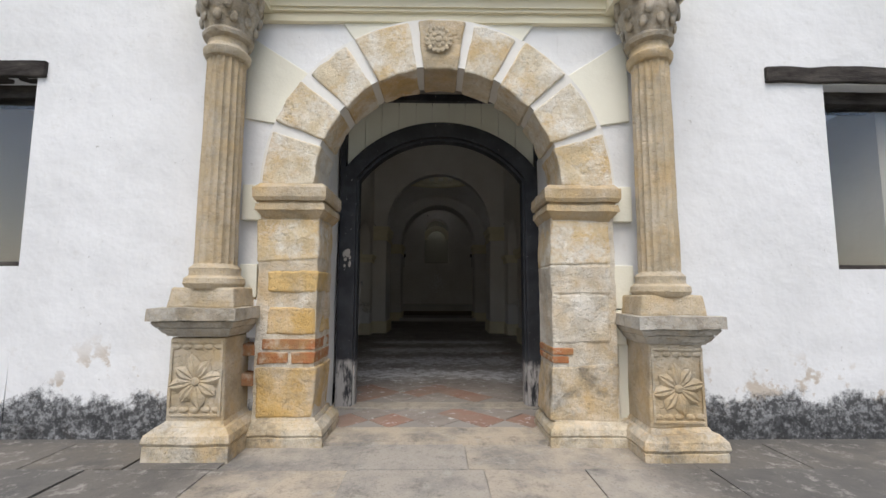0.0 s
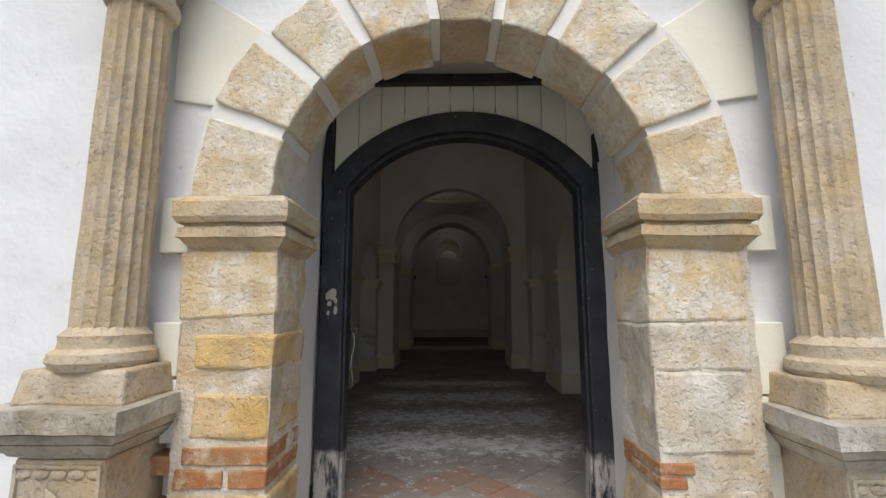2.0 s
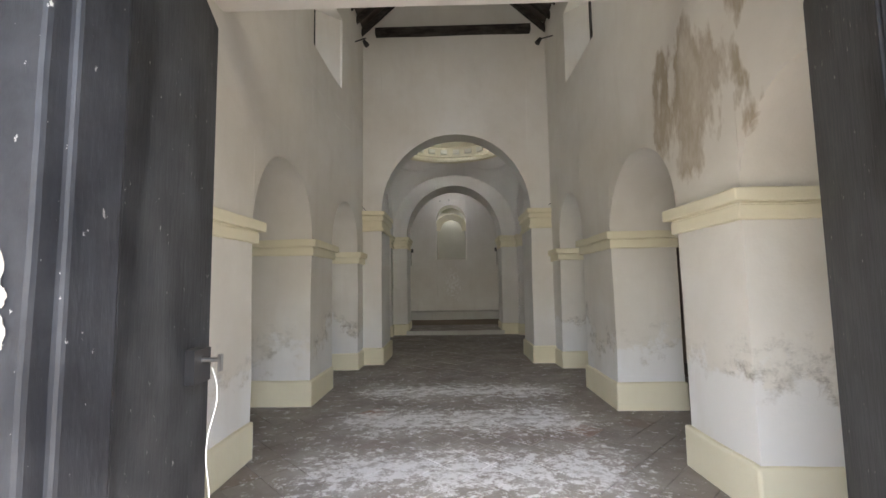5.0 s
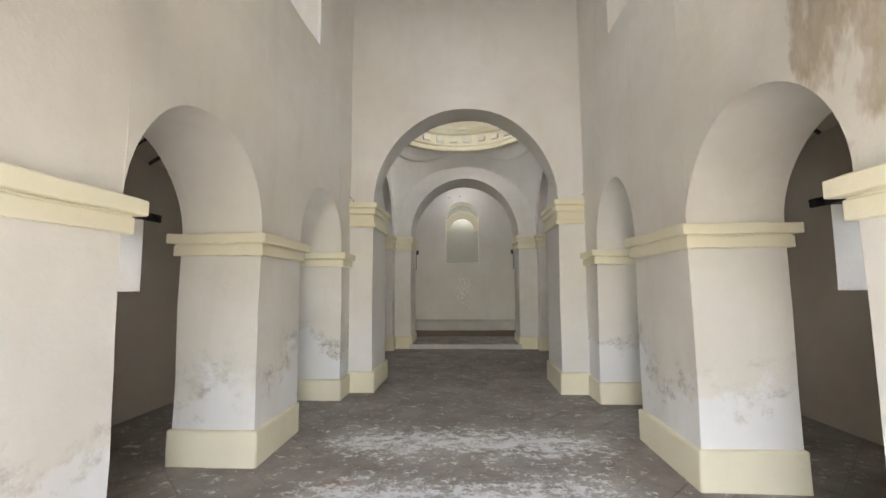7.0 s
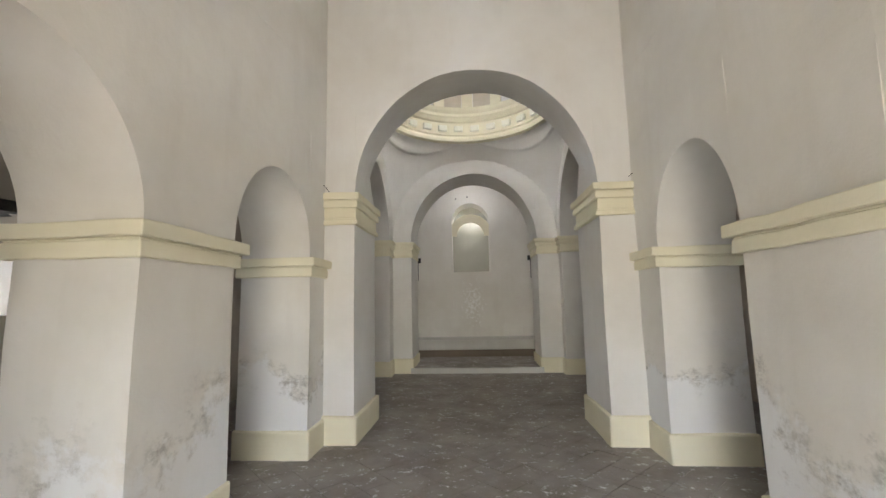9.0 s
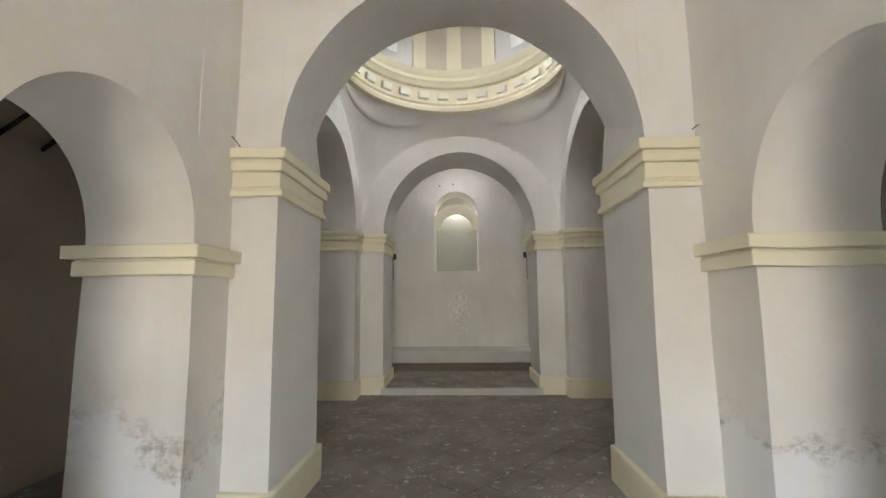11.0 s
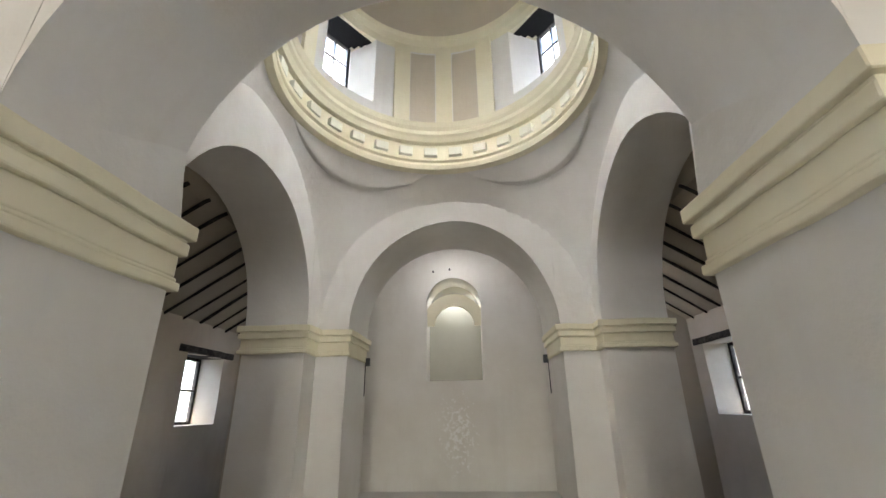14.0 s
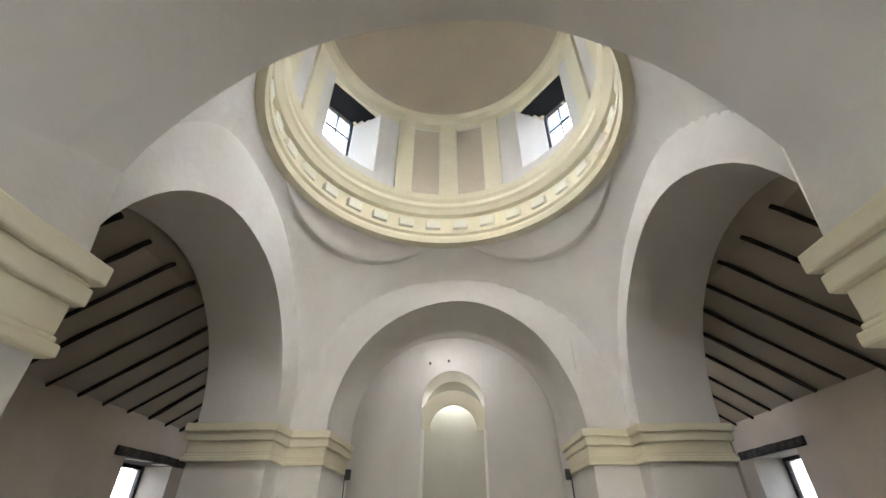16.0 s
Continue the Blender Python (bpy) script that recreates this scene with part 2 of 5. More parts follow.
def clay(name, a, b):
    """Clay tile under dust, with flaking white lime spots and bands."""
    m = material(name, a, 0.75, 0.35)
    k = Nodes(m)
    rnd = object_random(k)
    c = k.mix(k.ramp(k.noise(1.6, 5, 0.6), 0.35, 0.7), a, b)
    c = k.mix(k.math("MULTIPLY", k.ramp(rnd, 0.8, 0.98), 0.3), c, (0.21, 0.12, 0.09))
    y, x = k.axis(1), k.axis(0)
    band = 0.0
    for mid, half in ((8.8, 0.55), (9.95, 0.6), (11.2, 0.55), (12.5, 0.5)):
        d = k.math("ABSOLUTE", k.math("SUBTRACT", k.math("ADD", y, k.math("MULTIPLY", k.noise(1.4, 4, 0.65, seed=mid), 0.9)), mid + 0.45), 0.0)
        band = k.math("MAXIMUM", band, k.ramp(d, half * 1.25, half * 0.2))
    band = k.math("MULTIPLY", band, k.ramp(k.math("ABSOLUTE", k.math("ADD", x, 0.0), 0.0), 1.7, 1.1))
    n = k.math("ADD", k.math("MULTIPLY", k.noise(8.0, 6, 0.7, (1, 1.2, 1), 1), 0.64), k.math("MULTIPLY", k.noise(26.0, 5, 0.7, seed=5), 0.36))
    spots = k.ramp(k.math("ADD", n, k.math("MULTIPLY", band, 0.13)), 0.56, 0.65)
    film = k.math("MULTIPLY", k.math("MULTIPLY", band, k.ramp(k.noise(2.5, 5, 0.65, seed=6), 0.30, 0.62)), 0.85)
    c = k.mix(film, c, (0.62, 0.615, 0.61))
    mottle = k.ramp(k.noise(3.3, 7, 0.7, seed=21), 0.48, 0.72)
    c = k.mix(k.math("MULTIPLY", mottle, 0.35), c, tuple(v * 0.6 for v in b))
    chips = k.ramp(k.noise(4.2, 5, 0.62, (1, 1.5, 1), 31), 0.665, 0.70)
    c = k.mix(k.math("MULTIPLY", chips, 0.75), c, (0.66, 0.65, 0.63))
    c = k.mix(k.math("MULTIPLY", spots, 0.92), c, (0.86, 0.86, 0.87))
    k.color(c)
    k.bump(k.math("ADD", k.noise(5, 5), k.math("MULTIPLY", k.noise(45, 4), 0.3)), 0.4, 0.012)
    r = k.ramp(k.noise(3, 4, seed=2), 0.3, 0.7, 0.5, 0.9)
    k.t.links.new(r, k.bsdf.inputs["Roughness"])
    return m


FLOOR = clay("clay_tile", (0.35, 0.315, 0.285), (0.235, 0.205, 0.18))
DUSTY = plaster("dusty_plaster", (0.42, 0.39, 0.35), (0.25, 0.22, 0.19), 0.0, 12.0)
RED = clay("red_clay_tile", (0.33, 0.19, 0.145), (0.30, 0.24, 0.20))
FLAG = material("flagstone", (0.34, 0.31, 0.28), 0.9, 0.25)
k = Nodes(FLAG)
c = k.mix(object_random(k), (0.48, 0.41, 0.32), (0.36, 0.34, 0.31))
c = k.mix(k.ramp(k.noise(2.0, 6, 0.7), 0.45, 0.7), c, (0.20, 0.195, 0.185))
wet = k.ramp(k.math("ADD", k.math("ABSOLUTE", k.axis(0), 0.0), k.noise(1.2, 4)), 1.75, 2.3)
c = k.mix(k.math("MULTIPLY", wet, 0.75), c, (0.075, 0.072, 0.068))
lichen = k.ramp(k.noise(7, 7, 0.78, seed=5), 0.54, 0.64)
c = k.mix(k.math("MULTIPLY", lichen, 0.6), c, (0.42, 0.40, 0.36))
c = k.mix(k.ramp(k.noise(4.5, 8, 0.75, seed=8), 0.55, 0.68, 0.0, 0.6), c, (0.10, 0.098, 0.09))
c = k.mix(k.ramp(k.noise(60, 3, 0.7), 0.55, 0.68, 0.0, 0.4), c, (0.10, 0.09, 0.08))
k.color(c)
k.bump(k.math("ADD", k.noise(6, 6, 0.7), k.math("MULTIPLY", k.noise(50, 4), 0.3)), 0.6, 0.02)
# timber blackened so the drum lintels look shaded despite the lamps near them
UNLIT_TIMBER = material("unlit_timber", (0.010, 0.010, 0.012), 0.8, 0.15)
ROOF = material("roof_boards", (0.13, 0.11, 0.095), 0.9, 0.2)
PLANK = plaster("white_plank_paint", (0.82, 0.83, 0.74), (0.60, 0.60, 0.50), 0.0, 6.0)
IRON = material("black_iron", (0.02, 0.02, 0.022), 0.5, 0.5)
STEEL = material("worn_steel", (0.45, 0.45, 0.44), 0.35, 0.5)
STEEL.node_tree.nodes["Principled BSDF"].inputs["Metallic"].default_value = 1.0
WIRE = material("white_cord", (0.7, 0.7, 0.68), 0.8, 0.2)
JOINT = plaster("floor_joint", (0.34, 0.32, 0.295), (0.20, 0.18, 0.16), 0.0, 15.0)
GROUND = material("bare_ground", (0.2, 0.2, 0.15), 1.0, 0.2)
GLASS = material("window_glass", (0.9, 0.95, 1.0), 0.03, 0.5)
GLASS.node_tree.nodes["Principled BSDF"].inputs["Transmission Weight"].default_value = 1.0
BROWN = plaster("dark_brown_plaster", (0.22, 0.18, 0.14), (0.13, 0.10, 0.08), 0.0, 13.0)
AGED = plaster("aged_whitewash", (0.58, 0.565, 0.53), (0.40, 0.37, 0.32), 0.0, 14.0)
DOME = plaster("dome_plaster", (0.60, 0.53, 0.42), (0.48, 0.42, 0.33), 0.0, 4.0)


# ---- mesh helpers ----
def finish(name, bm, mat, parent=None, smooth=False):
    me = bpy.data.meshes.new(name)
    bmesh.ops.recalc_face_normals(bm, faces=bm.faces)
    bm.to_mesh(me)
    bm.free()
    me.materials.append(mat)
    if smooth:
        me.polygons.foreach_set("use_smooth", [True] * len(me.polygons))
        me.set_sharp_from_angle(angle=radians(38))
    ob = new(name, me)
    if parent is not None:
        ob.parent = parent
    return ob


def part(name, bm, mat, parent, label="", smooth=False):
    ob = finish(name, bm, mat, parent, smooth)
    return tagged(ob, label) if label else ob


def struct(name, bm, mat, label, category, smooth=False):
    return tagged(finish(name, bm, mat, None, smooth), label, category, kind="structure")


def bevel(ob, width=0.02, segments=2):
    mod = ob.modifiers.new("bevel", "BEVEL")
    mod.width, mod.segments, mod.limit_method = width, segments, "ANGLE"
    return ob


def box(bm, x0, y0, z0, x1, y1, z1):
    v = [bm.verts.new((x, y, z)) for x in (x0, x1) for y in (y0, y1) for z in (z0, z1)]
    for f in ((0, 1, 3, 2), (4, 6, 7, 5), (0, 4, 5, 1), (2, 3, 7, 6), (0, 2, 6, 4), (1, 5, 7, 3)):
        bm.faces.new([v[i] for i in f])
    return v


def rough(bm, amp=0.01, size=1.5, cut=0.3):
    """Cut the long edges and shift all points by a smooth field."""
    for _ in range(5):
        long = [e for e in bm.edges if e.calc_length() > cut]
        if not long:
            break
        bmesh.ops.subdivide_edges(bm, edges=long, cuts=1, use_grid_fill=True)
    for v in bm.verts:
        v.co += noise.noise_vector(v.co * size) * amp


def strip(bm, us, zb, zt, at, d0, d1):
    """A wall piece along u between the curves zb and zt, from depth d0 to d1; at(u, d, z) gives the place."""
    rows = []
    for u in us:
        b, t = zb(u), zt(u)
        zs = [b + (t - b) * k / 6 for k in range(7)]
        rows.append([[bm.verts.new(at(u, d, z)) for z in zs] for d in (d0, d1)])
    for a, b in zip(rows, rows[1:]):
        for side in (0, 1):
            for k in range(6):
                bm.faces.new((a[side][k], b[side][k], b[side][k + 1], a[side][k + 1]))
        for k in (0, 6):
            bm.faces.new((a[0][k], b[0][k], b[1][k], a[1][k]))
    for r in (rows[0], rows[-1]):
        for k in range(6):
            bm.faces.new((r[0][k], r[0][k + 1], r[1][k + 1], r[1][k]))


def arch_wall(bm, u0, u1, top, at, d0, d1, openings, amp=0.022):
    """A wall from u0 to u1 with round-headed openings (start, end, springing height, rise)."""
    edge = u0
    for a, b, spring, rise in sorted(openings):
        if a > edge + 0.01:
            n = max(2, int((a - edge) / 0.3))
            strip(bm, [edge + (a - edge) * k / n for k in range(n + 1)], lambda u: 0.0, lambda u: top, at, d0, d1)
        c, r = (a + b) / 2, (b - a) / 2
        us = [c - r * math.cos(math.pi * k / 24) for k in range(25)]
        strip(bm, us, lambda u: spring + rise * math.sqrt(max(0.0, 1 - ((u - c) / r) ** 2)), lambda u: top, at, d0, d1)
        edge = b
    if u1 > edge + 0.01:
        n = max(2, int((u1 - edge) / 0.3))
        strip(bm, [edge + (u1 - edge) * k / n for k in range(n + 1)], lambda u: 0.0, lambda u: top, at, d0, d1)
    for v in bm.verts:
        v.co += noise.noise_vector(v.co * 1.3) * amp


def impost(name, x0, x1, y0, y1, z0, z1, out=0.09, label="cream painted plaster impost moulding round a pillar"):
    """A stepped moulding: a narrow lower band, a neck and a wider top slab."""
    bm = bmesh.new()
    h = z1 - z0
    steps = ((0.0, 0.48, 0.5), (0.48, 0.56, 0.4), (0.56, 1.0, 1.0)) if h < 0.3 else ((0.0, 0.13, 0.62), (0.13, 0.20, 0.4), (0.20, 0.53, 0.28), (0.53, 0.72, 0.72), (0.72, 0.78, 0.55), (0.78, 1.0, 1.0))
    for k0, k1, o in steps:
        box(bm, x0 - out * o, y0 - out * o, z0 + h * k0 - 0.002, x1 + out * o, y1 + out * o, z0 + h * k1)
    rough(bm, 0.012, 3.0, 0.2)
    return bevel(struct(name, bm, CREAM, label, "moulding"), 0.012)


def plinth(name, x0, x1, y0, y1, h=0.3, out=0.035):
    bm = bmesh.new()
    box(bm, x0 - out, y0 - out, -0.02, x1 + out, y1 + out, h)
    rough(bm, 0.012, 2.0, 0.2)
    return bevel(struct(name, bm, CREAM, "cream painted plaster plinth at a pillar's foot", "baseboard"), 0.02)


# ---- ground and floor ----
bm = bmesh.new()
box(bm, -400, -400, -0.4, 400, 6.0, -0.06)
struct("ground", bm, GROUND, "bare ground in front of the church", "ground")
bm = bmesh.new()
box(bm, -9, -3, -0.3, 9, 6.3, -0.034)
struct("pavement", bm, FLAG, "worn grey and tan flagstone paving before the door", "pavement")
bm = bmesh.new()
box(bm, -5.2, 6.25, -0.3, 5.2, 23.0, -0.008)
struct("floor", bm, JOINT, "dusty dark clay tile floor with white lime stains", "floor")

# ---- front wall ----
FY, FB = 6.2, 7.25
bm = bmesh.new()
W1, W2 = -3.6, 3.52
at = lambda u, d, z: (u, d, z)
# solid pieces left and right, window bays, and the wall over the door
for a, b in ((-6.5, -4.8), (-3.6, -1.10), (1.10, 3.52), (4.75, 6.5)):
    n = max(2, int((b - a) / 0.3))
    strip(bm, [a + (b - a) * k / n for k in range(n + 1)], lambda u: -0.3, lambda u: 8.0, at, FY, FB)
for a, b in ((-4.8, -3.6), (3.52, 4.75)):
    strip(bm, [a + (b - a) * k / 4 for k in range(5)], lambda u: -0.3, lambda u: 1.40, at, FY, FB)
    strip(bm, [a + (b - a) * k / 4 for k in range(5)], lambda u: 3.09, lambda u: 8.0, at, FY, FB)
us = [-1.10 * math.cos(math.pi * k / 24) for k in range(25)]
strip(bm, us, lambda u: 2.6 + math.sqrt(max(0.0, 1.1 ** 2 - u * u)), lambda u: 8.0, at, FY, FB)
for v in bm.verts:
    v.co += noise.noise_vector(v.co * 1.3) * 0.014
struct("wall_front", bm, FACADE, "white limewashed uneven church front wall stained dark at its foot", "wall")

bm = bmesh.new()
arch_wall(bm, -5.0, 5.0, 4.5, lambda u, d, z: (u, d, z), 7.25, 8.0, [(-1.5, 1.5, 2.7, 1.15)])
# gap above the door is added for the choir fill lamp
for a, b, z0, z1 in ((-5.0, -0.7, 4.49, 8.0), (0.7, 5.0, 4.49, 8.0), (-0.7, 0.7, 4.49, 4.7), (-0.7, 0.7, 6.2, 8.0)):
    strip(bm, [a + (b - a) * k / 4 for k in range(5)], lambda u: z0, lambda u: z1, lambda u, d, z: (u, d, z), 7.25, 8.0)
struct("wall_front_inner", bm, PLAIN, "white plastered inner face of the front wall", "wall")
# added lamp for frontal nave light, at an assumed, unseen window
area_light("lamp_choir_window", (0, 7.4, 5.45), (0, 13.5, 2.6), 1.3, 1.4, 2.9, spread=120)
area_light("lamp_door", (0, 7.3, 1.45), (0, 13.0, 0.9), 1.7, 2.3, 3.0, (1.0, 0.96, 0.90))

# ---- outer walls ----
AX, AT = 4.3, 0.6
WINDOWS = {-1: [(12.3, 13.2, 1.62, 2.57), (20.04, 21.08, 1.77, 2.87)], 1: [(12.0, 12.96, 1.6, 2.6), (20.25, 21.23, 1.83, 2.98)]}
for side, name in ((-1, "wall_west"), (1, "wall_east")):
    bm = bmesh.new()
    ws = WINDOWS[side]
    at = lambda u, d, z: (d, u, z)
    edge = 6.5
    for a, b, z0, z1 in ws:
        n = 12
        strip(bm, [edge + (a - edge) * k / n for k in range(n + 1)], lambda u: -0.3, lambda u: 4.6, at, side * AX, side * (AX + AT))
        strip(bm, [a + (b - a) * k / 4 for k in range(5)], lambda u: -0.3, lambda u: z0, at, side * AX, side * (AX + AT))
        strip(bm, [a + (b - a) * k / 4 for k in range(5)], lambda u: z1, lambda u: 4.6, at, side * AX, side * (AX + AT))
        edge = b
    strip(bm, [edge + (23.0 - edge) * k / 6 for k in range(7)], lambda u: -0.3, lambda u: 4.6, at, side * AX, side * (AX + AT))
    for v in bm.verts:
        v.co += noise.noise_vector(v.co * 1.3) * 0.012
    struct(name, bm, AISLE_SHADED, "plastered outer aisle wall, browned for shade, with a deep window", "wall")

# ---- nave arcades ----
NT = 6.9
arcade = {-1: dict(x=-1.98, piers=((9.25, 10.17), (11.82, 12.78)), end=14.12), 1: dict(x=1.91, piers=((9.16, 9.97), (11.53, 12.67)), end=14.06)}


def lean(side, y):
    return 0.10 * min(1.0, max(0.0, (y - 12.7) / 1.3)) if side < 0 else 0.0


CLEAR = (11.83, 13.2, 4.95, 6.2)
for side, name in ((-1, "wall_nave_west"), (1, "wall_nave_east")):
    q = arcade[side]
    x, xo = q["x"], q["x"] + side * 0.80
    (a0, a1), (b0, b1) = q["piers"]
    q["open"] = [(8.0, a0, 2.17, 0.66), (a1, b0, 2.17, 0.86 if side < 0 else 0.80), (b1, q["end"], 2.17, 0.84 if side < 0 else 0.90)]
    bm = bmesh.new()
    arch_wall(bm, 8.0, 14.65, 4.4, lambda u, d, z: (d + lean(side, u), u, z), x, xo, q["open"])
    bm2 = bmesh.new()
    at = lambda u, d, z: (d + lean(side, u), u, z)
    c0, c1 = CLEAR[:2]
    for a, b, z0, z1 in ((8.0, c0, 4.38, NT), (c0, c1, 4.38, CLEAR[2]), (c0, c1, CLEAR[3], NT), (c1, 14.65, 4.38, NT)):
        n = max(3, int((b - a) / 0.4))
        strip(bm2, [a + (b - a) * k / n for k in range(n + 1)], lambda u: z0, lambda u: z1, at, x, xo)
    for v in bm2.verts:
        v.co += noise.noise_vector(v.co * 1.3) * 0.012
    struct(name, bm, WHITE if side < 0 else STAINED, "white plastered nave arcade wall on thick square pillars", "wall", True)
    struct(name + "_upper", bm2, WHITE if side < 0 else STAINED, "white plastered upper nave wall with a high window", "wall")
    for p0, p1 in ((a0, a1), (b0, b1), (q["end"], 14.6)):
        lo, hi = min(x, xo) + lean(side, p0), max(x, xo) + lean(side, p0)
        impost("trim_impost", lo, hi, p0, p1, 1.97, 2.18)
        plinth("baseboard_pillar", lo, hi, p0, p1, 0.33 if p1 < 14 else 0.3)

# ---- arch between nave and crossing ----
CY0, CY1 = 14.60, 15.65
bm = bmesh.new()
def splay(u, d, z):
    f = (d - CY0) / (CY1 - CY0)
    return (u * (1 + 0.10 * f), d, 3.03 + (z - 3.03) * (1 + 0.13 * f)) if z > 3.04 else (u, d, z)


arch_wall(bm, -2.73, 2.68, NT + 1.6, splay, CY0, CY1, [(-1.5, 1.5, 3.03, 1.58)])
struct("wall_chancel", bm, PLAIN, "cream-white plastered wall with a round arch into the crossing", "wall", True)
for s in (-1, 1):
    lo, hi = sorted((s * 1.5, s * (1.87 if s < 0 else 1.95)))
    impost("trim_impost", lo, hi, CY0, CY1, 2.64, 3.04, 0.075, "cream painted stepped impost of the crossing arch")
    plinth("baseboard_arch", lo, hi, CY0, CY1, 0.33, 0.05)

# ---- crossing ----
KX, KY0, KY1 = 1.94, 15.65, 19.32
KC = Vector((-0.07, 17.15, 3.04))
KM = (KY0 + KY1) / 2
for s, name in ((-1, "wall_crossing_west"), (1, "wall_crossing_east")):
    bm = bmesh.new()
    arch_wall(bm, KY0, KY1, 5.4, lambda u, d, z: (d, u, z), s * KX, s * (KX + 0.85), [(15.93, 18.90, 3.04, 1.47) if s < 0 else (15.90, 19.05, 3.04, 1.66)])
    struct(name, bm, PLAIN, "white plastered wall with a round arch into a side chapel", "wall", True)
    lo, hi = sorted((s * KX, s * (KX + 0.85)))
    jamb = 18.90 if s < 0 else 19.05
    impost("trim_impost", lo, hi, jamb, KY1 + 0.4, 2.68, 3.04, 0.075, "cream painted stepped impost of the crossing pier")
    plinth("baseboard_pier", lo, hi, jamb, KY1 + 0.4, 0.33, 0.04)
bm = bmesh.new()
arch_wall(bm, -2.79, 2.79, 5.4, lambda u, d, z: (u, d, z), KY1, 20.36, [(-1.5, 1.45, 3.04, 1.62)])
struct("wall_far_arch", bm, PLAIN, "white plastered wall with a round arch into the apse", "wall", True)
for lo, hi in ((-1.93, -1.5), (1.45, 1.93)):
    impost("trim_impost", lo, hi, KY1, 20.36, 2.68, 3.04, 0.075, "cream painted stepped impost of the apse arch")
    plinth("baseboard_arch", lo, hi, KY1, 20.36, 0.33, 0.04)

# pendentives: a sphere through the corners of the square
PR = math.hypot(KX, (KY1 - KY0) / 2)
RING = 1.76
LIFT = 1.12
bm = bmesh.new()
rows = []
ztop = math.sqrt(PR * PR - RING * RING)
for j in range(25):
    z = ztop * math.sin(math.pi / 2 * j / 24)
    r = math.sqrt(PR * PR - z * z)
    row = []
    for i in range(128):
        th = 2 * math.pi * i / 128
        px, py = r * math.sin(th), r * math.cos(th)
        f = (z / ztop) ** 4
        px, py = px + KC.x * f, py + (KC.y - KM) * f
        hx, hy = KX + 0.03, (KY1 - KY0) / 2 + 0.03
        cut = abs(px) > hx or abs(py) > hy
        row.append((bm.verts.new((max(-hx, min(hx, px)), KM + max(-hy, min(hy, py)), 3.04 + z * LIFT)), cut))
    rows.append(row)
for a, b in zip(rows, rows[1:]):
    for i in range(128):
        quad = (a[i], a[(i + 1) % 128], b[(i + 1) % 128], b[i])
        if not all(c for _, c in quad):
            bm.faces.new([v for v, _ in quad])
struct("ceiling_pendentives", bm, PLAIN, "white plastered pendentives under the drum", "ceiling", True)
ZR = 3.04 + ztop * LIFT


def pendentive_point(th, z, inward):
    r = math.sqrt(PR * PR - z * z) - inward
    f = (z / ztop) ** 4
    return (r * math.sin(th) + KC.x * f, KM + r * math.cos(th) + (KC.y - KM) * f, 3.04 + z * LIFT)


for mid, half in ((44, 36), (-44, 36)):
    bm = bmesh.new()
    cols = []
    for i in range(37):
        w = math.sin(math.pi * i / 36)
        th = radians(mid + half * (2 * i / 36 - 1))
        zb = ztop * (1 - 0.118 * w - 0.004)
        line = [(ztop, 0.006), ((2 * ztop + zb) / 3, 0.006 + 0.018 * w), ((ztop + 2 * zb) / 3, 0.006 + 0.036 * w), (zb + 0.02 * w, 0.006 + 0.066 * w), (zb, 0.004 + 0.056 * w), (zb - 0.012, -0.03)]
        cols.append([bm.verts.new(pendentive_point(th, z, e)) for z, e in line])
    for a, b in zip(cols, cols[1:]):
        for i in range(5):
            bm.faces.new((a[i], b[i], b[i + 1], a[i + 1]))
    struct("trim_pendentive_lip", bm, PLAIN, "white plastered lip where a pendentive meets the ring cornice", "moulding", True)


def lathe(bm, profile, n=64, center=(0, 0), a0=0.0, a1=2 * math.pi):
    full = abs(a1 - a0 - 2 * math.pi) < 1e-6
    m = n if full else n + 1
    rings = [[bm.verts.new((center[0] + r * math.sin(a0 + (a1 - a0) * i / n), center[1] + r * math.cos(a0 + (a1 - a0) * i / n), z)) for i in range(m)] for r, z in profile]
    for a, b in zip(rings, rings[1:]):
        for i in range(n):
            k = (i + 1) % m
            bm.faces.new((a[i], a[k], b[k], b[i]))
    return rings


bm = bmesh.new()
prof = [(2.1, ZR - 0.03), (RING, ZR - 0.02), (1.69, ZR), (1.67, ZR + 0.06), (1.72, ZR + 0.08), (1.72, ZR + 0.13), (1.68, ZR + 0.15), (1.68, ZR + 0.20), (1.77, ZR + 0.22),
        (1.77, ZR + 0.47), (1.71, ZR + 0.49), (1.67, ZR + 0.55), (1.64, ZR + 0.58), (1.64, ZR + 0.64), (1.69, ZR + 0.66), (1.65, ZR + 0.72), (1.62, ZR + 0.79), (2.1, ZR + 0.81)]
lathe(bm, prof, 96, (KC.x, KC.y))
struct("trim_drum_cornice", bm, CREAM, "cream moulded ring cornice under the drum", "cornice", False)
ZD0, ZD1 = ZR + 0.78, 7.62
WIN = [53, -53, 127, -127]
bm = bmesh.new()
R1, R2 = 1.70, 2.2


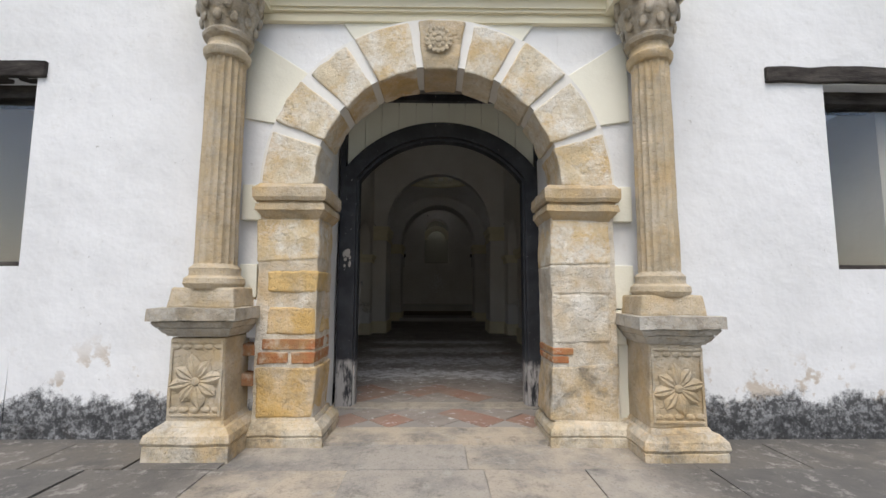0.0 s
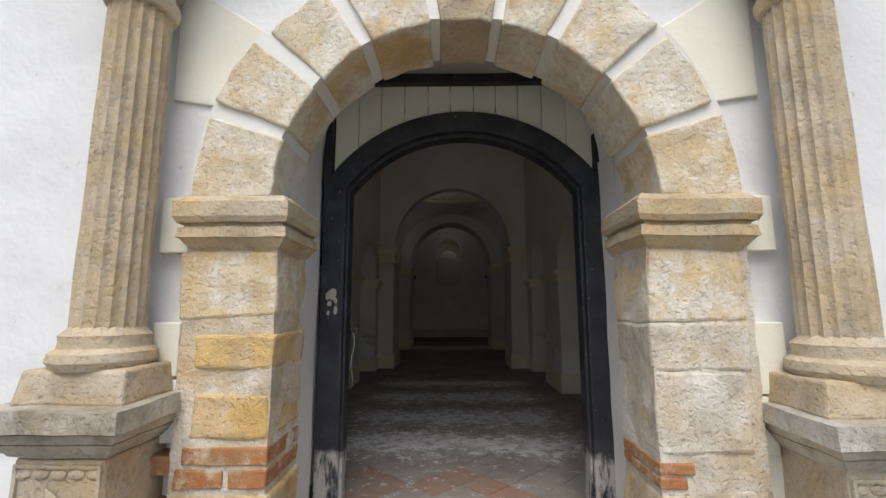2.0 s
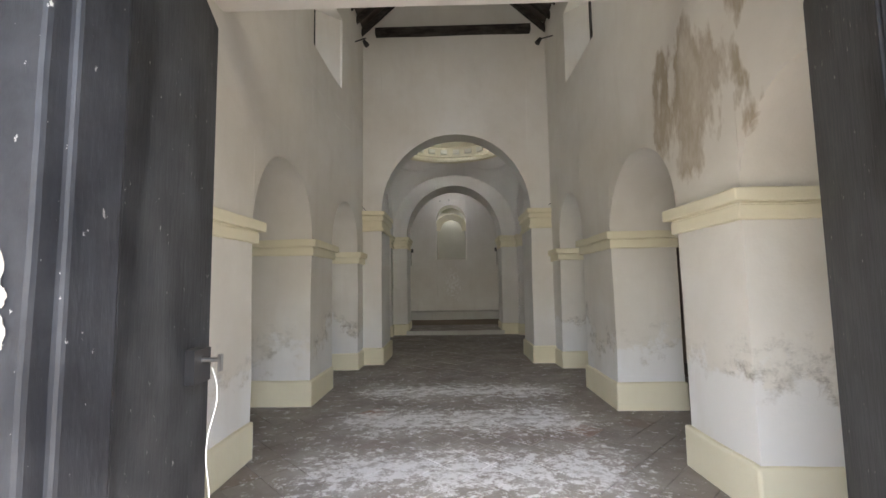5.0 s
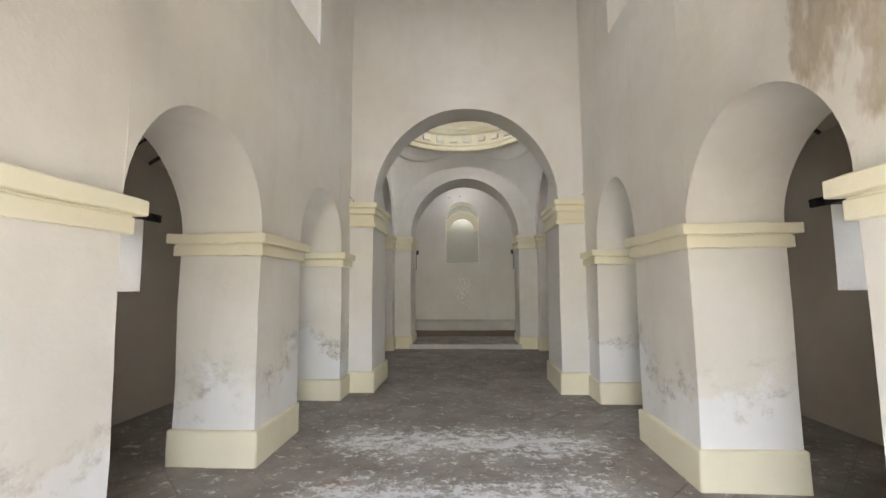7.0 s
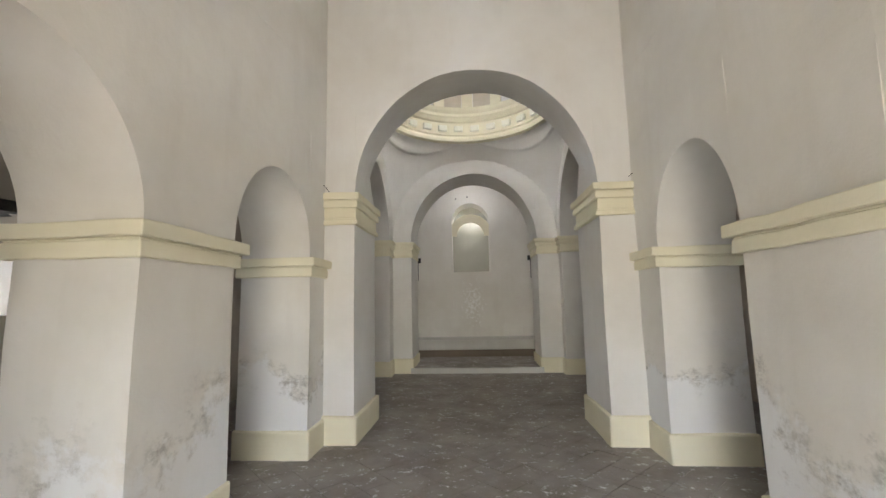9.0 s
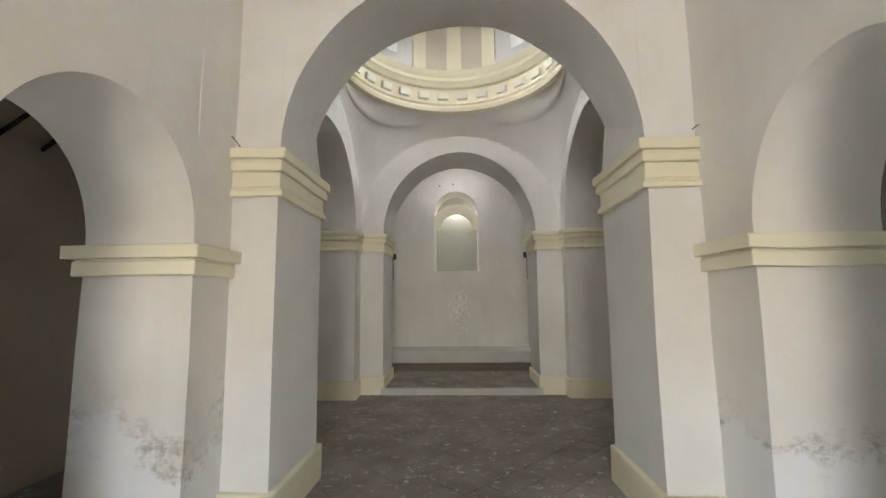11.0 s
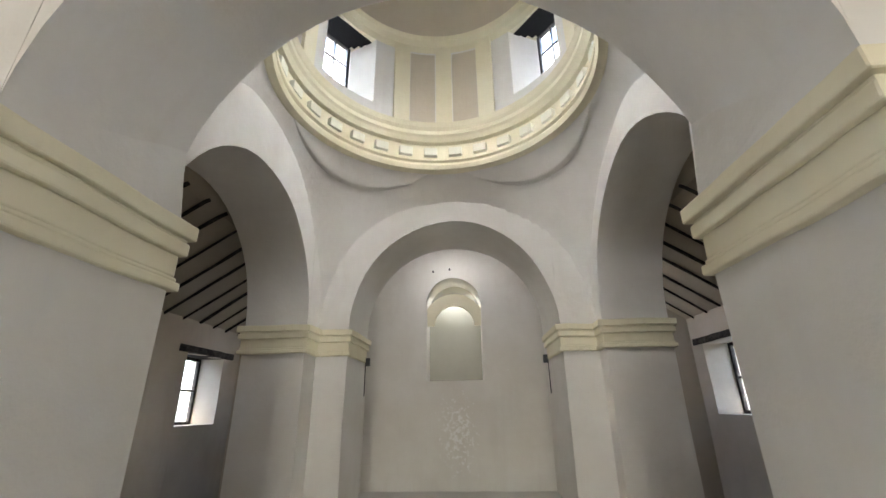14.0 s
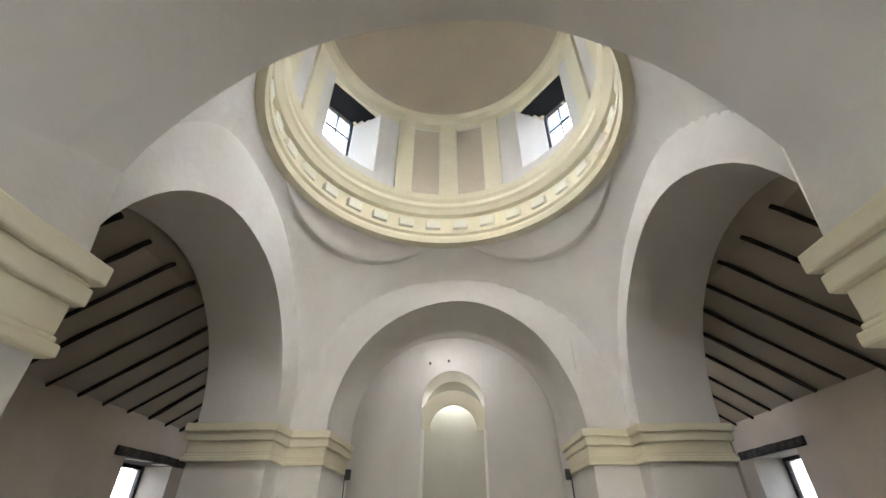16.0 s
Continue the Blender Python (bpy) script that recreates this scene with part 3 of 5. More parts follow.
def ringwall(bm, r1, r2, a0, a1, z0, z1, n):
    rs = [[[bm.verts.new((KC.x + r * math.sin(a0 + (a1 - a0) * i / n), KC.y + r * math.cos(a0 + (a1 - a0) * i / n), z)) for z in (z0, z1)] for r in (r1, r2)] for i in range(n + 1)]
    for a, b in zip(rs, rs[1:]):
        bm.faces.new((a[0][0], b[0][0], b[0][1], a[0][1]))
        bm.faces.new((a[1][0], b[1][0], b[1][1], a[1][1]))
        bm.faces.new((a[0][0], b[0][0], b[1][0], a[1][0]))
        bm.faces.new((a[0][1], b[0][1], b[1][1], a[1][1]))
    for r in (rs[0], rs[-1]):
        bm.faces.new((r[0][0], r[0][1], r[1][1], r[1][0]))


WI, WO = 15, 8
edges = sorted(WIN)
for k, c in enumerate(edges):
    nxt = edges[(k + 1) % 4] + (360 if k == 3 else 0)
    # solid between two windows, with reveals splayed by tapering outwards
    a0, a1 = radians(c + WI), radians(nxt - WI)
    b0, b1 = radians(c + WO), radians(nxt - WO)
    n = 16
    rs = []
    for i in range(n + 1):
        f = i / n
        t1, t2 = a0 + (a1 - a0) * f, b0 + (b1 - b0) * f
        rs.append([[bm.verts.new((KC.x + r * math.sin(t), KC.y + r * math.cos(t), z)) for z in (ZD0, ZD1 + 0.1)] for r, t in ((R1, t1), (R2, t2))])
    for a, b in zip(rs, rs[1:]):
        bm.faces.new((a[0][0], b[0][0], b[0][1], a[0][1]))
        bm.faces.new((a[1][0], b[1][0], b[1][1], a[1][1]))
    for r in (rs[0], rs[-1]):
        bm.faces.new((r[0][0], r[0][1], r[1][1], r[1][0]))
    ringwall(bm, R1, R2, radians(c - WI - 0.5), radians(c + WI + 0.5), ZD0, 6.3, 4)
    ringwall(bm, R1, R2, radians(c - WI - 0.5), radians(c + WI + 0.5), 7.56, ZD1 + 0.1, 4)
struct("wall_drum", bm, PLAIN, "white plastered round drum wall with splayed windows", "wall")
bm = bmesh.new()
lathe(bm, [(2.2, ZD1 - 0.12), (1.70, ZD1 - 0.1), (1.66, ZD1), (1.58, ZD1 + 0.05), (1.55, ZD1 + 0.12), (1.60, ZD1 + 0.16), (2.2, ZD1 + 0.17)], 96, (KC.x, KC.y))
struct("trim_drum_top", bm, CREAM, "cream moulded band at the foot of the dome", "cornice")
bm = bmesh.new()
lathe(bm, [(1.6 * math.cos(math.pi / 2 * k / 20) + 0.001, ZD1 + 0.14 + 1.55 * math.sin(math.pi / 2 * k / 20)) for k in range(21)], 64, (KC.x, KC.y))
struct("ceiling_dome", bm, DOME, "buff plastered dome", "ceiling", True)

# unseen cover added round the drum, stops sky light leaking past the pendentives
bm = bmesh.new()
rings = lathe(bm, [(2.1, 5.42), (6.0, 5.42), (6.0, 5.5), (2.1, 5.5), (2.1, 5.42)], 64, (KC.x, KC.y))
for v in bm.verts:
    v.co.x = max(-2.9, min(2.9, v.co.x))
    v.co.y = max(15.6, min(20.5, v.co.y))
struct("sky_cover_crossing", bm, ROOF, "plain cover added round the drum to keep sky light out", "roof")

# ---- apse ----
PX0, PX1, PY = -1.87, 1.67, 22.0
bm = bmesh.new()
for x0, x1 in ((PX0 - 0.6, PX0), (PX1, PX1 + 0.6)):
    strip(bm, [20.3 + 0.3 * k for k in range(8)], lambda u: 0.0, lambda u: 3.45, lambda u, d, z: (d, u, z), x0, x1)
strip(bm, [-2.5 + 5 * k / 16 for k in range(17)], lambda u: 0.0, lambda u: 6.0, lambda u, d, z: (u, d, z), PY + 0.75, PY + 1.1)
NX0, NX1, NZ0, NZ1 = -0.66, 0.46, 2.47, 3.98
for a, b, z0, z1 in ((-2.5, NX0, 0, 6.0), (NX1, 2.4, 0, 6.0), (NX0, NX1, 0, NZ0)):
    strip(bm, [a + (b - a) * k / 6 for k in range(7)], lambda u: z0, lambda u: z1, lambda u, d, z: (u, d, z), PY, PY + 0.76)
nc, nr = (NX0 + NX1) / 2, (NX1 - NX0) / 2
strip(bm, [nc - nr * math.cos(math.pi * k / 20) for k in range(21)], lambda u: NZ1 + 0.58 * math.sqrt(max(0, 1 - ((u - nc) / nr) ** 2)), lambda u: 6.0, lambda u, d, z: (u, d, z), PY, PY + 0.76)
for v in bm.verts:
    v.co += noise.noise_vector(v.co * 1.3) * 0.01
struct("wall_apse", bm, SPLASH, "white plastered apse wall with a round-headed niche", "wall")
bm = bmesh.new()
pc, pr = (PX0 + PX1) / 2, (PX1 - PX0) / 2
rows = [[bm.verts.new((pc - (pr + e) * math.cos(math.pi * k / 32), y, 3.44 + (pr + e) * math.sin(math.pi * k / 32))) for k in range(33)] for y, e in ((20.3, 0.0), (22.1, 0.0), (22.1, 0.3), (20.3, 0.3))]
for a, b in zip(rows, rows[1:]):
    for k in range(32):
        bm.faces.new((a[k], a[k + 1], b[k + 1], b[k]))
struct("ceiling_apse", bm, PLAIN, "white plastered barrel vault over the apse", "ceiling", True)
bm = bmesh.new()
box(bm, -1.52, 19.3, -0.05, 1.47, 22.0, 0.12)
rough(bm, 0.006, 2, 0.4)
struct("step", bm, FLOOR, "low tiled altar step with a worn white edge", "step")
bm = bmesh.new()
box(bm, -1.53, 19.255, -0.02, 1.48, 19.345, 0.124)
rough(bm, 0.010, 3, 0.12)
bevel(struct("step_edge", bm, AGED, "worn pale plaster edge of the altar step", "step"), 0.012)
bm = bmesh.new()
box(bm, PX0 + 0.01, 21.12, 0.1, PX1 - 0.01, 22.02, 0.32)
rough(bm, 0.008, 2, 0.3)
struct("step_altar", bm, BROWN, "dark brown recessed foot below the apse bench", "step")
bm = bmesh.new()
box(bm, PX0 + 0.005, 21.02, 0.31, PX1 - 0.005, 22.02, 0.575)
rough(bm, 0.01, 2, 0.25)
tagged(bevel(finish("altar_bench", bm, AGED), 0.025), "low whitewashed masonry bench along the apse wall", "bench")
# assumed skylight: unseen ring and lamp added under the uncut apse vault
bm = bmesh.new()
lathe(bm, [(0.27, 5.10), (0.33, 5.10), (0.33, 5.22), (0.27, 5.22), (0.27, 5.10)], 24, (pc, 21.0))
struct("assumed_skylight_ring", bm, WHITE, "round plaster ring added under the apse vault as an assumed skylight", "skylight")
area_light("lamp_skylight", (pc, 21.0, 5.09), (pc, 22.0, 3.9), 0.45, 0.45, 0.6, (0.98, 0.97, 1.0))

# ---- roofs ----
bm = bmesh.new()
roofpts = [(-2.9, 6.5), (-1.95, 6.9), (-0.8, 7.9), (0.8, 7.9), (1.95, 6.9), (2.9, 6.5)]
for (x0, z0), (x1, z1) in zip(roofpts, roofpts[1:]):
    v = [bm.verts.new(p) for p in ((x0, 7.5, z0), (x1, 7.5, z1), (x1, 14.7, z1), (x0, 14.7, z0), (x0, 7.5, z0 + 0.2), (x1, 7.5, z1 + 0.2), (x1, 14.7, z1 + 0.2), (x0, 14.7, z0 + 0.2))]
    for f in ((0, 1, 2, 3), (4, 5, 6, 7), (0, 1, 5, 4), (2, 3, 7, 6), (0, 3, 7, 4), (1, 2, 6, 5)):
        bm.faces.new([v[i] for i in f])
struct("ceiling_nave", bm, ROOF, "dark boarded timber nave roof", "ceiling")
for s in (-1, 1):
    bm = bmesh.new()
    pts = [(s * x, z) for x, z in (((4.9, 2.99), (4.3, 3.385), (2.90, 4.315), (2.80, 4.62), (2.1, 4.72)) if s < 0 else ((4.9, 3.05), (4.3, 3.485), (2.88, 4.465), (2.80, 4.74), (2.1, 4.82)))]
    for (x0, z0), (x1, z1) in zip(pts, pts[1:]):
        v = [bm.verts.new(p) for p in ((x0, 7.9, z0), (x1, 7.9, z1), (x1, 23, z1), (x0, 23, z0), (x0, 7.9, z0 + 0.15), (x1, 7.9, z1 + 0.15), (x1, 23, z1 + 0.15), (x0, 23, z0 + 0.15))]
        for f in ((0, 1, 2, 3), (4, 5, 6, 7), (0, 1, 5, 4), (2, 3, 7, 6), (0, 3, 7, 4), (1, 2, 6, 5)):
            bm.faces.new([v[i] for i in f])
    struct("ceiling_aisle", bm, AISLE_SHADED, "plastered sloping aisle ceiling under dark rafters", "ceiling")
bm = bmesh.new()
box(bm, -2.4, 9.3, 3.87, 2.4, 9.56, 4.13)
rough(bm, 0.006, 2, 0.4)
struct("tie_beam", bm, PLAIN, "white painted tie beam across the nave", "beam")
for side, name in ((-1, "wall_back_west"), (1, "wall_back_east")):
    bm = bmesh.new()
    lo, hi = sorted((side * 2.4, side * 4.9))
    box(bm, lo, 21.6, -0.3, hi, 22.4, 5)
    rough(bm, 0.01, 1.3, 0.4)
    struct(name, bm, AISLE_SHADED, "plain plastered end wall of the side aisle, browned for shade", "wall")

# ---- stone portal ----
def hexa(bm, corners, cuts=3, amp=0.01, size=4.0):
    """A six-sided stone from 8 corners (x0y0z0, x1y0z0, x1y1z0, x0y1z0, then the same on top), its faces cut and roughened."""
    v = [bm.verts.new(c) for c in corners]
    for f in ((0, 1, 2, 3), (4, 7, 6, 5), (0, 4, 5, 1), (1, 5, 6, 2), (2, 6, 7, 3), (3, 7, 4, 0)):
        bm.faces.new([v[i] for i in f])
    if cuts:
        bmesh.ops.subdivide_edges(bm, edges=bm.edges[:], cuts=cuts, use_grid_fill=True)
    for p in bm.verts:
        p.co += noise.noise_vector(p.co * size) * amp


def stone(name, x0, x1, y0, y1, z0, z1, mat, parent, amp=0.012, width=0.012, label=""):
    bm = bmesh.new()
    q = lambda k_: 0.14 * (z1 - z0) * noise.noise(Vector((x0 * 7 + k_ * 3.1, z0 * 9, k_)))
    p = [(x0 + q(1), z0 + q(2)), (x1 + q(3), z0 + q(4)), (x1 + q(5), z1 + q(6)), (x0 + q(7), z1 + q(8))]
    hexa(bm, [(p[0][0], y0, p[0][1]), (p[1][0], y0, p[1][1]), (p[1][0], y1, p[1][1]), (p[0][0], y1, p[0][1]), (p[3][0], y0, p[3][1]), (p[2][0], y0, p[2][1]), (p[2][0], y1, p[2][1]), (p[3][0], y1, p[3][1])], 5, amp, 7.0)
    return bevel(part(name, bm, mat, parent, label), width)


def moulding(bm, x0, x1, y0, y1, steps):
    """Stacked slabs round a rectangle: steps of (z0, z1, how far out below, how far out above)."""
    rings = []
    for z0, z1, a, b in steps:
        for z, e in ((z0, a), (z1, b)):
            ring = ((x0 - e, y0 - e, z), (x1 + e, y0 - e, z), (x1 + e, y1, z), (x0 - e, y1, z))
            if not rings or ring != rings[-1][0]:
                rings.append((ring, [bm.verts.new(p) for p in ring]))
    for (_, a), (_, b) in zip(rings, rings[1:]):
        for i in range(4):
            bm.faces.new((a[i], a[(i + 1) % 4], b[(i + 1) % 4], b[i]))
    bm.faces.new(rings[0][1][::-1])
    bm.faces.new(rings[-1][1])
    rough(bm, 0.01, 5.0, 0.09)


portal = tagged(new("stone_portal"), "round arched church doorway of yellow sandstone blocks and white mortar", "doorway")
AZ, AR0, AR1, AY0, AY1 = 2.10, 1.06, 1.52, 6.10, 6.53
bm = bmesh.new()
rows = [[bm.verts.new((-r * math.cos(math.pi * k / 48), y, AZ + r * math.sin(math.pi * k / 48))) for k in range(49)] for y, r in ((AY0 + 0.006, AR0 + 0.022), (AY0 + 0.009, AR0 + 0.14), (AY0 + 0.009, AR0 + 0.28), (AY0 + 0.012, AR1 + 0.012), (AY1, AR1 + 0.012), (AY1, AR0 + 0.022), (AY0 + 0.006, AR0 + 0.022))]
for a, b in zip(rows, rows[1:]):
    for k_ in range(48):
        bm.faces.new((a[k_], a[k_ + 1], b[k_ + 1], b[k_]))
for v in bm.verts:
    v.co += noise.noise_vector(v.co * 7) * 0.006
part("mortar_ring", bm, MORTAR, portal, "white lime mortar between the arch stones")
rng = random.Random(5)
JOINTS = (182, 160, 140.5, 121, 98.5, 79.5, 61, 40.2, 19.5, -2)
for i in range(9):
    gap = 1.75 + rng.uniform(-0.3, 0.3)
    a0, a1 = radians(JOINTS[i] - gap), radians(JOINTS[i + 1] + gap)
    bm = bmesh.new()
    ri, ro = AR0 + rng.uniform(-0.008, 0.004), AR1 - rng.uniform(0.0, 0.02)
    y0 = AY0 - rng.uniform(0.010, 0.020)
    grid = {}
    for u in range(5):
        a = a0 + (a1 - a0) * u / 4
        for w in range(5):
            r = ri + (ro - ri) * w / 4
            for d in range(4):
                grid[u, w, d] = bm.verts.new((r * math.cos(a), y0 + (AY1 + 0.01 - y0) * d / 3, AZ + r * math.sin(a)))
    for u in range(4):
        for w in range(4):
            for d in (0, 3):
                bm.faces.new((grid[u, w, d], grid[u + 1, w, d], grid[u + 1, w + 1, d], grid[u, w + 1, d]))
    for d in range(3):
        for u in range(4):
            for w in (0, 4):
                bm.faces.new((grid[u, w, d], grid[u + 1, w, d], grid[u + 1, w, d + 1], grid[u, w, d + 1]))
        for w in range(4):
            for u in (0, 4):
                bm.faces.new((grid[u, w, d], grid[u, w + 1, d], grid[u, w + 1, d + 1], grid[u, w, d + 1]))
    for key in [g for g in grid.values() if not g.link_faces]:
        bm.verts.remove(key)
    for v in bm.verts:
        v.co += noise.noise_vector(v.co * 9) * 0.016 + noise.noise_vector(v.co * 3) * 0.009
    ob = bevel(part("voussoir", bm, STONE if i != 4 else CARVED, portal), 0.014)
    if i == 4:
        ros = bmesh.new()
        for n_, rr, sz in ((16, 0.108, 0.021), (8, 0.055, 0.026), (1, 0.0, 0.036)):
            for j in range(n_):
                t = 2 * math.pi * j / n_
                bmesh.ops.create_icosphere(ros, subdivisions=1, radius=sz, matrix=Matrix.Translation((rr * math.cos(t), 6.055, 3.405 + rr * math.sin(t))) @ Matrix.Diagonal((1, 0.4, 1, 1)))
        bmesh.ops.create_cone(ros, cap_ends=True, segments=24, radius1=0.11, radius2=0.1, depth=0.03, matrix=Matrix.Translation((0, 6.072, 3.405)) @ Matrix.Rotation(radians(90), 4, "X"))
        tagged(part("rosette", ros, CARVED, ob), "carved stone flower on the keystone")
for s in (-1, 1):
    core = bmesh.new()
    lo, hi = sorted((s * (1.02 if s < 0 else 0.975), s * 1.50))
    box(core, lo + (0.0 if s < 0 else -0.012), 6.094, 0.1, hi + (0.012 if s < 0 else 0.0), 6.53, 1.86)
    rough(core, 0.009, 9, 0.05)
    part("mortar_core", core, LIMED, portal, "cream lime mortar bed between the jamb stones")
    o = lambda a, b: sorted((s * a, s * b))
    if s < 0:
        courses = [(1.45, 1.795, 1.005, 1.53, STONE), (1.18, 1.37, 1.0, 1.42, OCHRE), (0.82, 1.06, 1.0, 1.40, OCHRE), (0.16, 0.585, 1.0, 1.47, OCHRE)]
        bricks = [(0.71, 0.80, 1.0, 1.44), (0.60, 0.69, 1.0, 1.2), (0.60, 0.69, 1.23, 1.47), (0.66, 0.76, 1.5, 1.6), (0.42, 0.52, 1.5, 1.6)]
    else:
        courses = [(1.425, 1.795, 0.96, 1.46, STONE), (1.17, 1.415, 0.955, 1.46, LIMED), (0.775, 1.16, 0.95, 1.44, LIMED), (0.13, 0.605, 0.95, 1.50, MOSSY)]
        bricks = [(0.675, 0.735, 0.95, 1.13), (0.61, 0.665, 0.95, 1.09)]
    for z0, z1, a, b, m in courses:
        lo, hi = o(a, b)
        stone("jamb_stone", lo, hi, 6.083, 6.535, z0, z1, m, portal, 0.013, 0.018)
    for z0, z1, a, b in bricks:
        lo, hi = o(a, b)
        stone("brick", lo, hi, 6.082, 6.52, z0, z1, BRICK, portal, 0.006, 0.008)
    bm = bmesh.new()
    lo, hi = o(1.02, 1.46) if s < 0 else o(0.99, 1.46)
    moulding(bm, lo, hi, 6.10, 6.55, [(1.79, 1.82, 0.0, 0.02), (1.82, 1.87, 0.028, 0.066), (1.87, 1.925, 0.076, 0.07), (1.925, 1.95, 0.05, 0.05), (1.95, 1.98, 0.076, 0.09), (1.98, 2.06, 0.09, 0.088), (2.06, 2.10, 0.078, 0.045)])
    bevel(part("impost_block", bm, CARVED, portal, "moulded sandstone impost block"), 0.01)
    bm = bmesh.new()
    lo, hi = o(1.0, 1.50)
    moulding(bm, lo, hi, 6.10, 6.56, [(-0.06, 0.035, 0.10, 0.10), (0.04, 0.06, 0.088, 0.10), (0.06, 0.10, 0.10, 0.088), (0.10, 0.14, 0.088, 0.04), (0.14, 0.17, 0.018, 0.004)])
    bevel(part("jamb_base", bm, MOSSY, portal, "worn moulded sandstone jamb base"), 0.02)


def fluted(bm, cx, cy, z0, z1, r0, r1, flutes=18):
    n, m = flutes * 6, 14
    rings = []
    for j in range(m + 1):
        f = j / m
        z = z0 + (z1 - z0) * f
        r = r0 + (r1 - r0) * f
        ring = []
        for i in range(n):
            a = 2 * math.pi * i / n
            wave = abs(math.sin(a * flutes / 2))
            depth = (0.017 if f > 0.42 else 0.011)
            w = noise.noise(Vector((math.cos(a) * 2, math.sin(a) * 2, z * 3))) * 0.006
            ring.append(bm.verts.new((cx + (r - depth * wave + w) * math.sin(a), cy + (r - depth * wave + w) * math.cos(a), z)))
        rings.append(ring)
    for a, b in zip(rings, rings[1:]):
        for i in range(n):
            bm.faces.new((a[i], a[(i + 1) % n], b[(i + 1) % n], b[i]))
    bm.faces.new(rings[-1])


def leaf(bm, length, width, m):
    """A pointed raised petal along x."""
    pts = []
    for i in range(7):
        f = i / 6
        w = width * math.sin(math.pi * min(1, f * 0.9 + 0.06)) * (1 if f < 1 else 0.1)
        h = 0.018 * math.sin(math.pi * f) + 0.007
        pts.append([bm.verts.new(m @ Vector((length * f, -w, 0))), bm.verts.new(m @ Vector((length * f, -w * 0.35, h))), bm.verts.new(m @ Vector((length * f, 0, h * 0.6))), bm.verts.new(m @ Vector((length * f, w * 0.35, h))), bm.verts.new(m @ Vector((length * f, w, 0)))])
    for a, b in zip(pts, pts[1:]):
        for i in range(4):
            bm.faces.new((a[i], a[i + 1], b[i + 1], b[i]))


for s, cx, top in ((-1, -1.80, 0.02), (1, 1.82, -0.03)):
    col = tagged(new("portal_column"), "worn fluted sandstone column on a carved flower pedestal beside the door", "column", "columns beside the door")
    dz = top
    Y0 = 5.74
    bm = bmesh.new()
    moulding(bm, cx - 0.21, cx + 0.21, Y0 + 0.06, 6.22, [(-0.1, 0.055 + dz, 0.095, 0.095), (0.06 + dz, 0.085 + dz, 0.088, 0.104), (0.085 + dz, 0.135 + dz, 0.104, 0.094), (0.135 + dz, 0.18 + dz, 0.094, 0.05), (0.18 + dz, 0.215 + dz, 0.022, 0.004)])
    bevel(part("pedestal_base", bm, MOSSY, col), 0.02)
    bm = bmesh.new()
    hexa(bm, [(cx - 0.215, Y0 + 0.06, 0.18), (cx + 0.215, Y0 + 0.06, 0.18), (cx + 0.215, 6.22, 0.18), (cx - 0.215, 6.22, 0.18), (cx - 0.205, Y0 + 0.06, 0.84), (cx + 0.205, Y0 + 0.06, 0.84), (cx + 0.205, 6.22, 0.84), (cx - 0.205, 6.22, 0.84)], 5, 0.008, 5)
    die = bevel(part("pedestal_die", bm, CARVED, col), 0.015)
    bm = bmesh.new()
    for k_ in range(8):
        a = 2 * math.pi * k_ / 8 + 0.2
        leaf(bm, 0.175 if k_ % 2 == 0 else 0.15, 0.056, Matrix.Translation((cx, Y0 + 0.052, 0.50 + dz)) @ Matrix.Rotation(radians(90), 4, "X") @ Matrix.Rotation(a, 4, "Z") @ Matrix.Translation((0.03, 0, 0)))
    bmesh.ops.create_icosphere(bm, subdivisions=2, radius=0.036, matrix=Matrix.Translation((cx, Y0 + 0.052, 0.50 + dz)) @ Matrix.Diagonal((1, 0.55, 1, 1)))
    part("carved_flower", bm, CARVED, die, "eight-petalled flower carved in relief", True)
    for x0_, x1_, z0_, z1_ in ((-0.195, -0.178, 0.25, 0.80), (0.178, 0.195, 0.25, 0.80), (-0.178, 0.178, 0.785, 0.80), (-0.178, 0.178, 0.25, 0.265)):
        bm = bmesh.new()
        box(bm, cx + x0_, Y0 + 0.046, z0_ + dz, cx + x1_, Y0 + 0.07, z1_ + dz)
        rough(bm, 0.004, 9, 0.06)
        part("panel_border", bm, CARVED, die)
    for zz in (0.755, 0.295):
        bm = bmesh.new()
        for k_ in range(5):
            x = cx - 0.16 + 0.08 * k_
            bmesh.ops.create_icosphere(bm, subdivisions=2, radius=0.038, matrix=Matrix.Translation((x, Y0 + 0.058, zz + dz)) @ Matrix.Diagonal((1, 0.35, 0.6, 1)))
        part("scallop_band", bm, CARVED, die, "", True)
    bm = bmesh.new()
    moulding(bm, cx - 0.215, cx + 0.215, Y0 + 0.05, 6.22, [(0.83 + dz, 0.85 + dz, 0.008, 0.02), (0.85 + dz, 0.895 + dz, 0.028, 0.058), (0.895 + dz, 0.903 + dz, 0.05, 0.05), (0.903 + dz, 0.945 + dz, 0.066, 0.092), (0.945 + dz, 0.955 + dz, 0.085, 0.085), (0.955 + dz, 1.045 + dz, 0.115, 0.112)])
    bevel(part("pedestal_cornice", bm, WEATHERED, col, "grey weathered pedestal cornice"), 0.012)
    bm = bmesh.new()
    moulding(bm, cx - 0.24, cx + 0.24, Y0 + 0.07, 6.22, [(1.04 + dz, 1.20 + dz, 0.02, 0.0)])
    bevel(part("plinth_block", bm, CARVED, col), 0.015)
    bm = bmesh.new()
